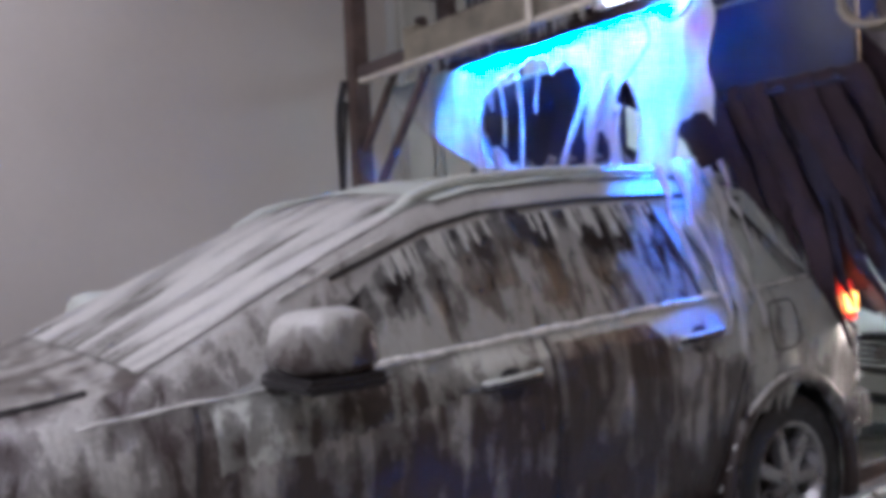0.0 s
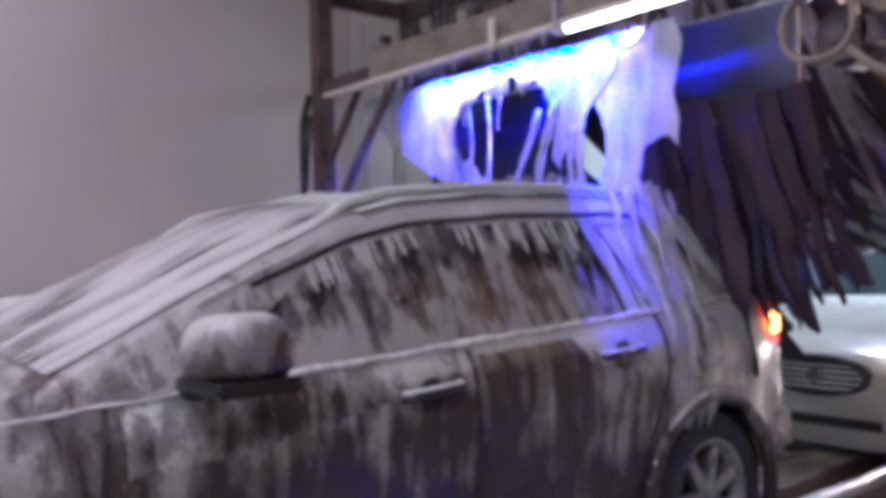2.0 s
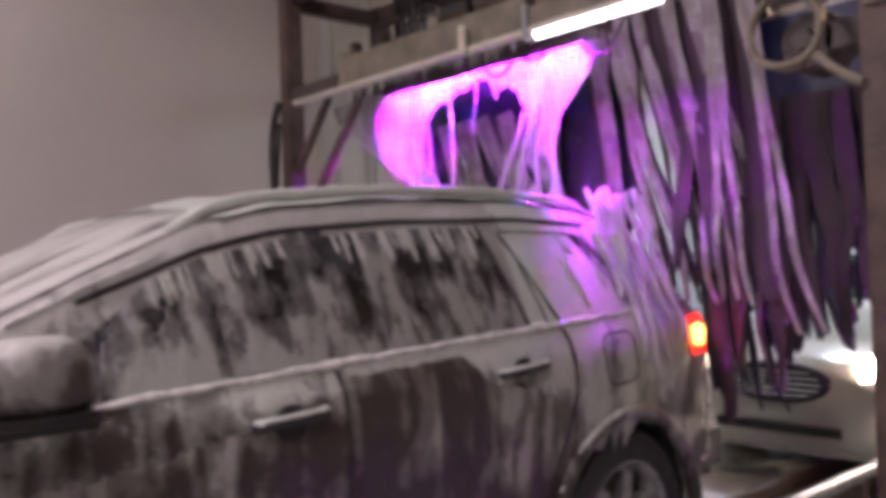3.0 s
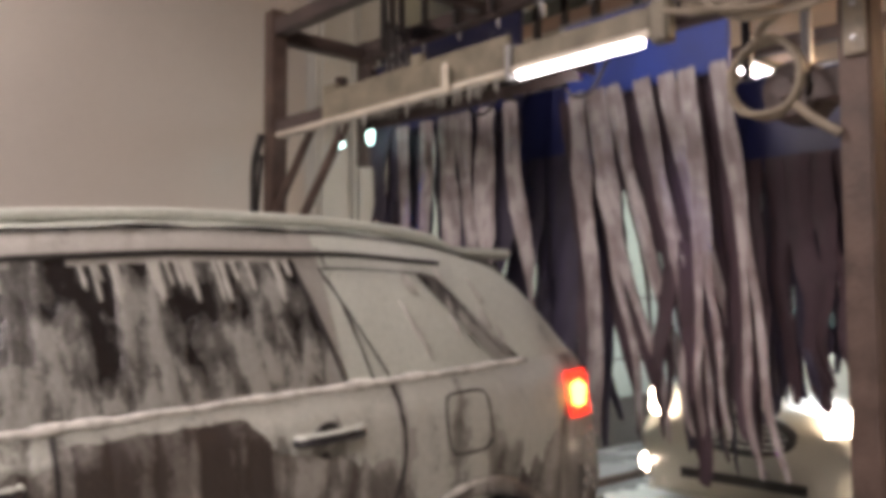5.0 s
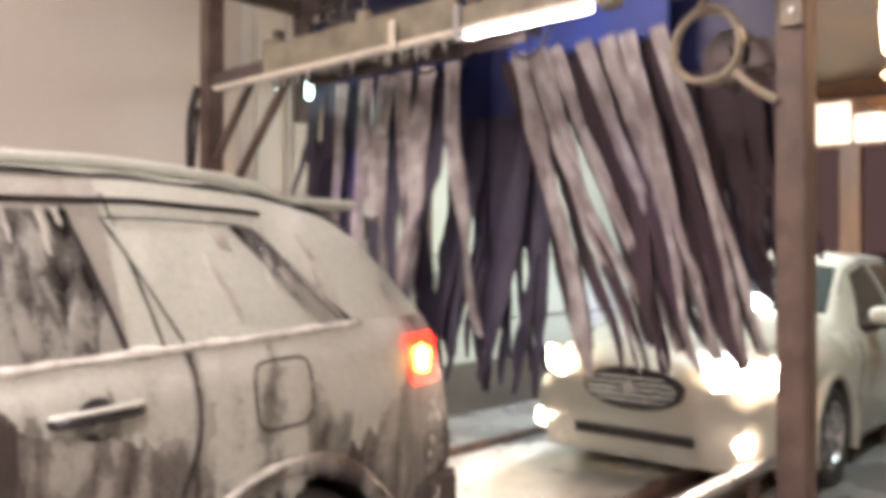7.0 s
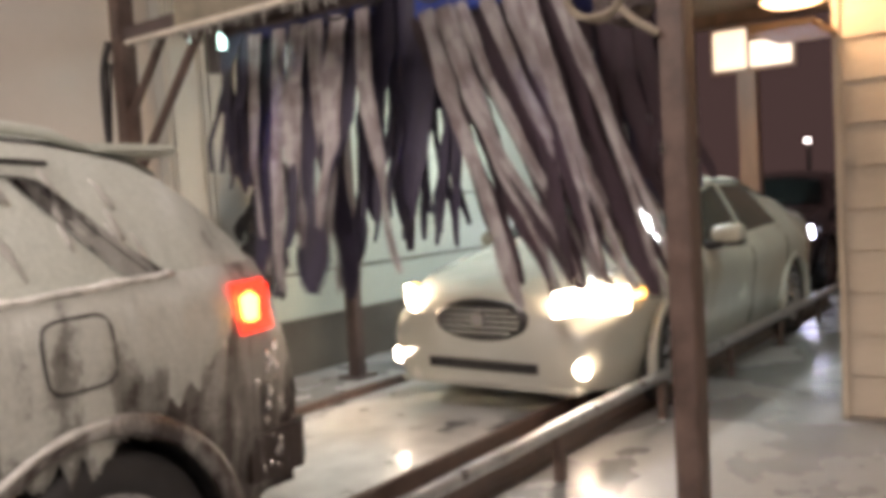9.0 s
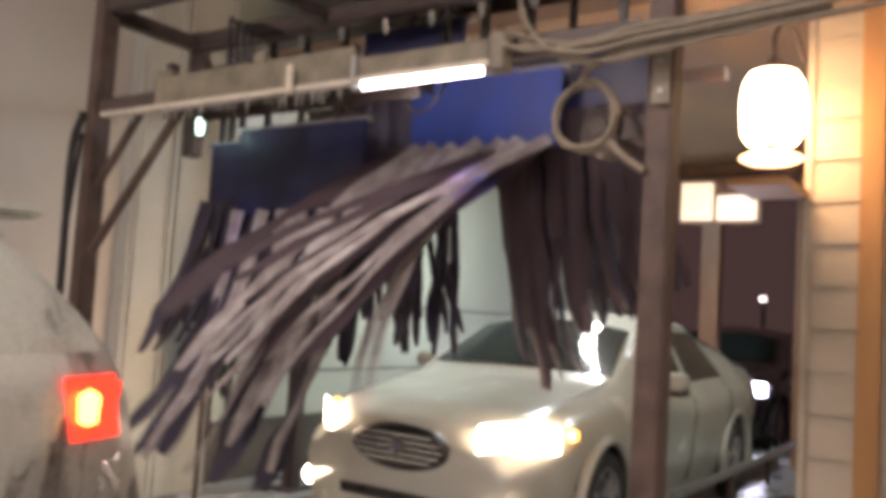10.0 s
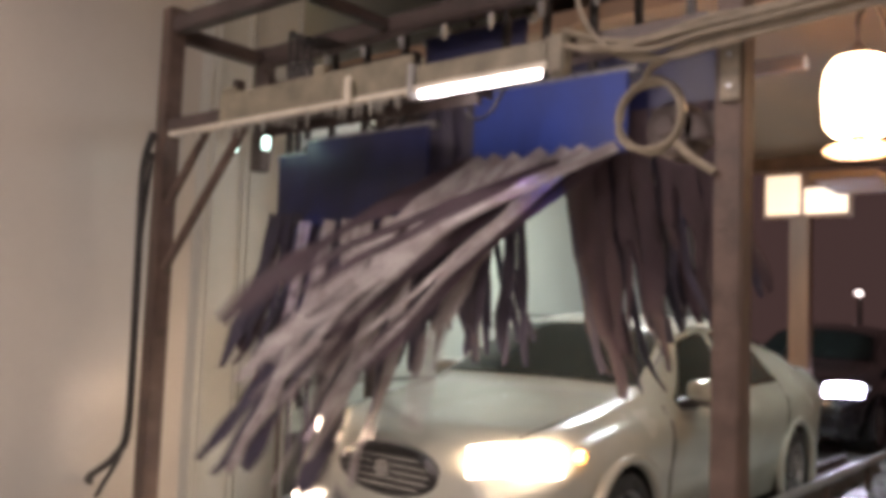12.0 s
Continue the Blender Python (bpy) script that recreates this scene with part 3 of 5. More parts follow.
part("lower_glass", lathe([(0.0, -0.30), (0.13, -0.30), (0.165, -0.28), (0.13, -0.26), (0.0, -0.26)], "z", 20, (LX, LY, LZ)), M["jar_base"], lan)
part("tray", lathe([(0.0, -0.26), (0.04, -0.26), (0.04, -0.20), (0.0, -0.20)], "z", 12, (LX, LY, LZ)), M["steel"], lan)
part("hook", tube(curve_pts([(LX, LY, LZ + 0.26), (LX - 0.0, LY, LZ + 0.40), (LX + 0.1, LY - 0.04, LZ + 0.50), (LX + 0.25, LY - 0.06, LZ + 0.45), (LX + 0.42, LY - 0.07, LZ + 0.35)]), 0.014, 8), M["steel"], lan)
shelf = thing("wall_shelf", "narrow wooden shelf board lit warm by the lantern", "shelf")
part("board", box(4.42, 4.955, 0.98, 1.30, 2.16, 2.20, 0.006), M["trim"], shelf)

# ---- cars ----
def smooth_line(ctrl, x, s=0.05):
    xs, zs = [c[0] for c in ctrl], [c[1] for c in ctrl]
    o = np.linspace(-2, 2, 9) * s
    w = np.exp(-(o / s) ** 2)
    return float(np.sum(np.interp(x + o, xs, zs) * w) / np.sum(w))


class Shell:
    """A car body as sections along its length: side, glasshouse, roof. y is 0 at the middle."""

    def __init__(self, length, top, belt, width, bottom, inset):
        self.length, self.top_c, self.belt_c, self.width_c, self.bottom_c, self.inset = length, top, belt, width, bottom, inset

    def basics(self, x):
        zt = smooth_line(self.top_c, x, 0.035)
        zb = min(smooth_line(self.belt_c, x), zt - 0.035)
        return zt, zb, smooth_line(self.width_c, x, 0.06), smooth_line(self.bottom_c, x)

    def side(self, x, u):
        zt, zb, w, z0 = self.basics(x)
        z = z0 + (zb - z0) * u
        y = w - 0.07 * max(0, 0.35 - u) ** 1.3 / 0.35 ** 1.3 - 0.075 * max(0, u - 0.82) ** 2 / 0.0324 - 0.018 * (1 / (1 + math.exp((u - 0.52) * 40)))
        y += 0.010 * math.exp(-((u - 0.74) / 0.05) ** 2)
        return Vector((x, -y, z))

    def house(self, x, v):
        zt, zb, w, z0 = self.basics(x)
        gh = zt - zb
        ins = 0.05 + self.inset * min(1, gh / 0.55)
        z = zb + (gh - 0.065 * min(1, gh / 0.4)) * v
        y = (w - 0.075) - ins * (0.75 * v + 0.25 * v * v)
        return Vector((x, -y, z))

    def roof(self, x, r):
        e = self.house(x, 1.0)
        zt = self.basics(x)[0]
        return Vector((x, e.y * (1 - r), e.z + (zt - e.z) * (1 - (1 - r) ** 2.4)))

    def shell(self, holes, hole_r):
        n = int(self.length / 0.05)
        xs = [self.length * i / n for i in range(n + 1)]
        rows = []
        for x in xs:
            half = [self.side(x, k / 12) for k in range(13)] + [self.house(x, k / 6) for k in range(1, 7)] + [self.roof(x, k / 6) for k in range(1, 7)]
            other = [Vector((p.x, -p.y, p.z)) for p in half[:-1]][::-1]
            rows.append(half + other)
        bm = grid_mesh(rows)
        bm.verts.ensure_lookup_table()
        m = len(rows[0])
        bm.faces.new([bm.verts[k] for k in range(m)])
        bm.faces.new([bm.verts[n * m + k] for k in range(m)])
        gone = []
        for f in bm.faces:
            c = f.calc_center_median()
            if abs(c.y) > 0.6 and any((c.x - hx) ** 2 + (c.z - hz) ** 2 < hole_r ** 2 for hx, hz in holes):
                gone.append(f)
        bmesh.ops.delete(bm, geom=gone, context="FACES")
        return bm

    def patch(self, fn, bottom, top, v0, v1, lift, n=14, m=6, side=1):
        """A sheet just proud of the shell between two edges given by their ends along x."""
        rows = []
        for j in range(m + 1):
            r = j / m
            a, b = bottom[0] + (top[0] - bottom[0]) * r, bottom[1] + (top[1] - bottom[1]) * r
            row = []
            for i in range(n + 1):
                p = fn(a + (b - a) * i / n, v0 + (v1 - v0) * r)
                row.append((p.x, side * (p.y - lift), p.z + lift * 0.3))
            rows.append(row)
        return grid_mesh(rows)


def opened(bm):
    """The same turned shape without its round end caps."""
    bmesh.ops.delete(bm, geom=[f for f in bm.faces if len(f.verts) > 4], context="FACES")
    return bm


def wheel(parent, x, y, r, width, spokes, side):
    w = part("wheel", opened(lathe([(r * 0.64, -width * 0.44), (r * 0.68, -width / 2), (r * 0.93, -width / 2), (r, -width * 0.32), (r, width * 0.32), (r * 0.93, width / 2), (r * 0.60, width / 2)], "y", 36)), M["rubber"], parent, "black wet tyre", True)
    w.matrix_basis = pose(x, y, r)
    part("rim", opened(lathe([(r * 0.69, -width * 0.46), (r * 0.66, -width * 0.50), (r * 0.61, -width * 0.44), (r * 0.57, width * 0.05)], "y", 32)), M["alloy"], w, "wet alloy rim", True)
    part("brake_disc", lathe([(0.0, -width * 0.06), (r * 0.45, -width * 0.06), (r * 0.45, 0.0), (0.0, 0.0)], "y", 24), M["steel"], w)
    for k in range(spokes):
        bm = box(0.03, r * 0.60, -width * 0.42, -width * 0.2, -0.028, 0.028, 0.006)
        bm.transform(Matrix.Rotation(2 * math.pi * k / spokes, 4, "Y"))
        part("spoke", bm, M["alloy"], w)
    part("hub", lathe([(0.0, -width * 0.46), (0.05, -width * 0.46), (0.06, -width * 0.3), (0.0, -width * 0.2)], "y", 16), M["alloy"], w)
    return w


def wheel_set(parent, xs, half, r, arch, body, arch_mat):
    out = []
    for x in xs:
        for side in (-1, 1):
            w = wheel(parent, x, side * (half - 0.13), r, 0.23, 7, side)
            if side > 0:
                w.rotation_euler.z = math.pi
            else:
                out.append(w)
            well = lathe([(arch - 0.01, -0.16), (arch - 0.01, 0.16), (0.0, 0.16)], "y", 28, (x, side * (half - 0.20), r))
            bmesh.ops.delete(well, geom=[f for f in well.faces if len(f.verts) > 4 and f.calc_center_median().y * side > (half - 0.20)], context="FACES")
            part("wheel_well", well, M["rubber"], parent) if side < 0 else well.free()
            pts = [(x + (arch + 0.02) * math.cos(a), side * (half - 0.012), r + (arch + 0.02) * math.sin(a)) for a in np.linspace(-0.35, math.pi + 0.35, 26)]
            part("arch_flare", tube(pts, 0.036, 8), arch_mat, parent, "", True)
    return out


def seam(parent, shell, pts, name="door_seam", r=0.006):
    part(name, tube([(p.x, p.y - 0.001, p.z) for p in pts], r, 6), M["black"], parent)


def handle(parent, shell, x, u, mat):
    p = shell.side(x, u)
    part("door_handle", tube(curve_pts([(x - 0.11, p.y, p.z - 0.005), (x - 0.08, p.y - 0.035, p.z), (x + 0.08, p.y - 0.035, p.z + 0.008), (x + 0.11, p.y, p.z + 0.008)], 5), 0.014, 10), M["dark_paint"], parent, "dark door handle", True)
    part("handle_foam", tube(curve_pts([(x - 0.11, p.y, p.z + 0.006), (x - 0.08, p.y - 0.032, p.z + 0.012), (x + 0.08, p.y - 0.032, p.z + 0.020), (x + 0.11, p.y, p.z + 0.018)], 5), [0.006 + 0.006 * abs(math.sin(1.7 * i)) for i in range(16)], 8), mat, parent, "foam lying on the handle", True)
    part("handle_cup", lathe([(0.0, -0.006), (0.05, -0.006), (0.055, 0.0), (0.0, 0.0)], "y", 16, (x, p.y - 0.002, p.z - 0.01)), M["black"], parent)


def mirror(parent, x, y, z, mat, side=1, s=1.0):
    bm = bmesh.new()
    bmesh.ops.create_uvsphere(bm, u_segments=24, v_segments=16, radius=1.0)
    for v in bm.verts:
        c = v.co
        f = [math.copysign(abs(k) ** 0.55, k) for k in c]
        v.co = Vector((x + s * 0.112 * f[0] * (1.0 - 0.2 * f[2]), y + side * s * (0.135 * f[1]), z + s * (0.080 * f[2] * (1 - 0.12 * f[1] * side))))
    part("mirror_cap", bm, mat, parent, "rounded door mirror housing", True)
    part("mirror_base", box(x - 0.115 * s, x + 0.115 * s, y - 0.145 * s, y + 0.12 * s, z - 0.112 * s, z - 0.075 * s, 0.015), M["black"], parent)
    part("mirror_arm", tube([(x - 0.02, y + side * 0.05, z - 0.09 * s), (x - 0.06, y + side * 0.18, z - 0.12 * s)], 0.035, 10), M["black"], parent)


def build_suv():
    s = Shell(4.86,
              [(0, 0.78), (0.07, 0.95), (0.5, 1.04), (1.26, 1.115), (1.36, 1.135), (1.7, 1.315), (2.0, 1.475), (2.3, 1.605), (2.55, 1.665), (3.0, 1.70), (3.6, 1.71), (4.0, 1.685), (4.30, 1.63), (4.45, 1.53), (4.60, 1.38), (4.72, 1.24), (4.80, 1.10), (4.86, 0.80)],
              [(0, 0.75), (0.4, 0.96), (1.3, 1.07), (2.6, 1.135), (3.6, 1.18), (4.4, 1.215), (4.86, 1.22)],
              [(0, 0.66), (0.12, 0.80), (0.4, 0.90), (1.0, 0.955), (2.4, 0.97), (3.9, 0.96), (4.45, 0.90), (4.7, 0.83), (4.86, 0.74)],
              [(0, 0.38), (0.3, 0.28), (4.3, 0.28), (4.86, 0.42)], 0.175)
    car = thing("suv", "dark sport utility vehicle covered in running white foam", "car")
    part("body", s.shell([(0.95, 0.37), (3.96, 0.385)], 0.43), M["suv_body"], car, "dark paint under streaks of foam", True)
    wheels = wheel_set(car, (0.95, 3.96), 0.955, 0.375, 0.425, s, M["suv_body"])
    # glass
    part("side_window", s.patch(s.house, (1.58, 2.58), (2.14, 2.58), 0.03, 0.80, 0.006), M["suv_glass"], car, "dark side window streaked with foam", True)
    part("side_window", s.patch(s.house, (2.71, 3.47), (2.71, 3.37), 0.03, 0.80, 0.006), M["suv_glass"], car, "dark side window streaked with foam", True)
    part("quarter_window", s.patch(s.house, (3.64, 4.24), (3.47, 3.92), 0.03, 0.76, 0.006), M["suv_top"], car, "quarter window under thick foam", True)
    part("quarter_edge", s.patch(s.house, (4.12, 4.27), (3.86, 3.95), 0.03, 0.74, 0.012, 4), M["suv_glass"], car, "", True)
    for a, b in (((1.60, 2.56), (2.12, 2.56)), ((2.70, 3.50), (2.70, 3.38))):
        part("side_window", s.patch(s.house, a, b, 0.06, 0.90, 0.006, side=-1), M["suv_glass"], car, "", True)
    rows = []
    for j in range(9):
        x = 1.40 + (2.40 - 1.40) * j / 8
        rows.append([(x, s.roof(x, 0.06).y * k, s.roof(x, 1 - abs(k) * 0.94).z + 0.008) for k in np.linspace(1, -1, 15)])
    part("windscreen", grid_mesh(rows), M["suv_shield"], car, "windscreen under streaked foam", True)
    # sheets of foam on roof, pillar and shoulder
    rows = []
    for x in np.linspace(2.38, 4.40, 40):
        rows.append([s.roof(float(x), float(r)) + Vector((0, 0, 0.014 + 0.014 * noise.noise(Vector((x * 5, r * 3, 0))))) for r in np.linspace(0.0, 1.0, 10)])
    bm = grid_mesh(rows)
    part("roof_foam", bm, M["suv_top"], car, "thick white foam on the roof", True)
    rows = []
    for x in np.linspace(2.38, 4.40, 40):
        rows.append([Vector((p.x, -p.y, p.z)) + Vector((0, 0, 0.012)) for p in [s.roof(float(x), float(r)) for r in np.linspace(0.0, 1.0, 8)]])
    part("roof_foam", grid_mesh(rows), M["suv_top"], car, "", True)
    rows = []
    for x in np.linspace(3.48, 4.66, 30):
        rows.append([s.house(float(x), float(v)) + Vector((0, -0.004 - 0.006 * noise.noise(Vector((x * 7, v * 4, 3))), 0)) for v in np.linspace(0.0, 0.99, 9)])
    part("pillar_foam", grid_mesh(rows), M["suv_top"], car, "thick foam on the rear pillar", True)
    # drips from the upper window edges
    for k in range(56):
        x = random.uniform(2.12, 3.38)
        if 2.55 < x < 2.71:
            continue
        v1 = 0.78 - random.uniform(0.05, 0.24)
        pts = [s.house(x + 0.01 * q, 0.81 + (v1 - 0.81) * q) + Vector((0, -0.011, 0)) for q in (0, 0.35, 0.7, 1)]
        r = random.uniform(0.005, 0.010)
        part("foam_drip", tube(pts, [r, r * 0.7, r * 0.9, r * 0.4], 6), M["drip"], car)
    # roof rails
    for side in (1, -1):
        pts = [s.roof(float(x), 0.10) for x in np.linspace(2.25, 4.2, 16)]
        pts = [(p.x, p.y * side, p.z + (0.035 if 0 < i < 15 else 0.0)) for i, p in enumerate(pts)]
        part("roof_rail", tube(pts, 0.020, 8), M["suv_top"], car, "roof rail under foam", True)
    # gutter and belt trim
    part("window_trim", tube([s.house(float(x), 0.86) + Vector((0, -0.006, 0)) for x in np.linspace(1.95, 4.0, 30)], 0.009, 6), M["black"], car)
    # foam roll doubling as the ledge highlight; the thin front stretch is glints
    pts = [s.side(float(x), 0.997) + Vector((0, -0.010, 0.004 + 0.002 * math.sin(x * 31))) for x in np.linspace(1.22, 4.30, 90)]
    part("ledge_foam", tube(pts, [(0.010 if i > 21 else 0.003) + (0.014 if i > 21 else 0.009) * abs(noise.noise(Vector((i * 0.31, 2, 0)))) for i in range(90)], 8), M["ledge"], car, "roll of foam and drawn highlight along the window ledge", True)
    # a highlight on the wet front pillar, modelled as a thin pale roll
    part("pillar_glint", tube([s.house(float(x), 0.94) + Vector((0, -0.004, 0.003)) for x in np.linspace(1.78, 2.20, 14)], [0.002 + 0.008 * abs(noise.noise(Vector((i * 0.45, 5, 0)))) for i in range(14)], 8), M["ledge"], car, "thin pale roll drawn as a wet glint on the front pillar", True)
    part("pillar", s.patch(s.house, (2.58, 2.71), (2.58, 2.71), 0.02, 0.84, 0.008, 4), M["suv_glass"], car, "door pillar", True)
    # foam running off the window ledge, with a ragged lower edge
    for k, (xa, xb, low) in enumerate(((1.52, 2.62, ((1.5, 0.78), (1.75, 0.80), (2.2, 0.84), (2.45, 0.89), (2.65, 0.92))), (2.64, 3.62, ((2.6, 0.95), (3.12, 0.95), (3.20, 0.84), (3.5, 0.76), (3.65, 0.74))), (3.66, 4.52, ((3.6, 0.42), (4.1, 0.52), (4.35, 0.66), (4.55, 0.86))))):
        n = int((xb - xa) / 0.011)
        cols = []
        for i in range(n + 1):
            x = xa + (xb - xa) * i / n
            d = float(np.interp(x, [q[0] for q in low], [q[1] for q in low]))
            rag = 0.22 * noise.noise(Vector((x * 9, k, 0))) + 0.26 * noise.noise(Vector((x * 27, k, 4))) + 0.10 * noise.noise(Vector((x * 60, k, 8)))
            d = min(0.955, d + (1 - d) * 0.8 * rag)
            edge = min(1.0, 6 * min(i, n - i) / n)
            cols.append([s.side(x, 1.0 + (d - 1.0) * r) + Vector((0, -(0.0055 if r < 0.95 else 0.001) * (0.3 + 0.7 * edge) - 0.003 * noise.noise(Vector((x * 14, r * 5, k))), 0.002 * (1 - r))) for r in (0, 0.08, 0.2, 0.35, 0.5, 0.65, 0.8, 0.92, 1.0)])
        part("running_foam", grid_mesh(cols), M["suv_flow"], car, "foam running down the door", True)
    # a stretch of door washed nearly bare, ragged along its edges
    cols = []
    for i in range(34):
        x = 2.665 + 0.51 * i / 33
        top = 0.955 + 0.015 * noise.noise(Vector((x * 30, 1, 1)))
        low = 0.42 + 0.10 * noise.noise(Vector((x * 22, 3, 1))) + 0.35 * max(0, i / 33 - 0.75)
        cols.append([s.side(x, top + (low - top) * r) + Vector((0, -0.0035, 0)) for r in np.linspace(0, 1, 12)])
    part("bare_patch", grid_mesh(cols), M["suv_bare"], car, "dark wet paint with a thin film", True)
    # seams, handles, fuel flap
    seam(car, s, [s.side(1.50 - 0.05 * math.sin(u * 3), u) for u in np.linspace(0.1, 1, 10)])
    seam(car, s, [s.side(2.63, u) for u in np.linspace(0.05, 1, 10)])
    seam(car, s, [s.side(3.64 - 0.42 * max(0, 0.75 - u) ** 1.2, u) for u in np.linspace(0.2, 1, 12)] + [s.house(3.58 - 0.10 * v, v) for v in np.linspace(0, 0.9, 6)])
    seam(car, s, [s.side(float(x), 0.13) for x in np.linspace(1.35, 3.4, 12)], "sill_seam")
    seam(car, s, [s.roof(float(x), 0.10) + Vector((0, 0, 0.003)) for x in np.linspace(0.25, 1.28, 14)], "bonnet_seam", 0.012)
    handle(car, s, 2.44, 0.86, M["suv_top"])
    handle(car, s, 3.36, 0.86, M["suv_top"])
    pts = [s.side(3.92 + 0.105 * math.copysign(abs(math.cos(a)) ** 0.4, math.cos(a)), 0.825 + 0.105 * math.copysign(abs(math.sin(a)) ** 0.5, math.sin(a))) + Vector((0, -0.002, 0)) for a in np.linspace(0, 2 * math.pi, 24, endpoint=False)]
    part("fuel_flap", tube(pts, 0.006, 6, True), M["black"], car, "rounded fuel flap seam")
    # outline of the quarter window and of the rear door frame, showing through the foam
    edge = [s.house(3.64 - 0.17 * v / 0.76, v) for v in np.linspace(0.03, 0.76, 9)] + [s.house(float(x), 0.76) for x in np.linspace(3.50, 3.90, 8)] + [s.house(3.92 + 0.30 * (0.76 - v) / 0.73, v) for v in np.linspace(0.74, 0.05, 9)]
    part("window_seal", tube([p + Vector((0, -0.013, 0)) for p in edge], [0.0025 + 0.004 * abs(noise.noise(Vector((i * 0.5, 8, 0)))) for i in range(26)], 6), M["black"], car, "dark quarter window seal under foam")
    part("window_seal", tube([s.house(3.475 - 0.10 * v / 0.8, v) + Vector((0, -0.009, 0)) for v in np.linspace(0.03, 0.82, 10)], 0.008, 6), M["black"], car, "dark rear door window seal")
    # patches where foam has slid off the rear pillar, and glints under the lamp
    for k in range(14):
        x, v0 = random.uniform(3.75, 4.30), random.uniform(0.35, 0.85)
        x2 = x + random.uniform(0.02, 0.07)
        pts = [s.house(x + (x2 - x) * q, v0 - random.uniform(0.18, 0.3) * q) + Vector((0, -0.006, 0)) for q in (0, 0.35, 0.7, 1)]
        part("foam_streak", tube(pts, [0.003, 0.009, 0.011, 0.004], 6), M["drip"], car, "", True)
    # chrome drops stand in for headlamp reflections on the wet rear corner
    for k in range(30):
        x, z = 4.56 + random.uniform(0, 0.17), random.uniform(0.50, 0.955)
        r = random.uniform(0.004, 0.010)
        part("glint_drop", lathe([(0.0, -2.2 * r), (0.7 * r, -1.4 * r), (r, 0.0), (0.5 * r, 1.4 * r), (0.0, 2.0 * r)], "z", 10, (x, -s.basics(x)[2] - 0.012, z)), M["chrome"], car, "", True)
    # a rim of foam round each wheel arch
    for cx in (0.95, 3.96):
        pts = []
        for a in np.linspace(0.12, math.pi - 0.12, 40):
            x, z = cx + 0.462 * math.cos(a), 0.375 + 0.462 * math.sin(a)
            zt, zb, w, z0 = s.basics(x)
            p = s.side(x, (z - z0) / (zb - z0))
            pts.append((x, p.y - 0.010, z))
        part("arch_foam", tube(pts, [0.009 + 0.020 * abs(noise.noise(Vector((i * 0.4, cx, 0)))) for i in range(40)], 8), M["ledge"], car, "foam round the wheel arch", True)
    mirror(car, 1.76, -1.05, 1.215, M["mirror"])
    mirror(car, 1.76, 1.05, 1.215, M["suv_top"], -1)
    # lamps and rear end
    for side in (1, -1):
        rows = []
        for j in range(6):
            z = 0.985 + 0.172 * j / 5
            row = []
            for i in range(7):
                x = 4.505 + 0.185 * i / 6 - 0.03 * (j / 5)
                w = s.basics(x)[2]
                row.append((x, side * (-w - 0.020 + 0.02 * j / 5), z))
            rows.append(row)
        part("tail_lamp", grid_mesh(rows), M["tail"] if side > 0 else M["tail_off"], car, "glowing red tail lamp", True)
        part("tail_glass", box(4.60, 4.70, side * -0.84, side * -0.62, 0.985, 1.155, 0.02), M["tail"] if side > 0 else M["tail_off"], car)
        part("headlamp", lathe([(0, -0.05), (0.10, -0.05), (0.12, 0.0), (0.0, 0.04)], "x", 20, (0.16, side * -0.66, 0.86)), M["sedan_glass"], car)
    part("tail_bulb", lathe([(0, -0.05), (0.024, -0.04), (0.028, 0.03), (0, 0.05)], "z", 12, (4.550, -0.900, 1.075)), M["tail_core"], car)
    part("rear_bumper", box(4.50, 4.86, -0.84, 0.84, 0.40, 0.68, 0.06), M["suv_body"], car)
    part("spoiler", box(4.18, 4.60, -0.52, 0.52, 1.60, 1.64, 0.015), M["suv_top"], car, "roof spoiler under foam")
    part("front_bumper", box(-0.03, 0.25, -0.70, 0.70, 0.36, 0.62, 0.05), M["dark_paint"], car)
    part("grille", box(-0.03, 0.05, -0.5, 0.5, 0.66, 0.86, 0.02), M["black"], car)
    part("underbody", box(0.4, 4.4, -0.78, 0.78, 0.25, 0.45), M["rubber"], car)
    return car, wheels


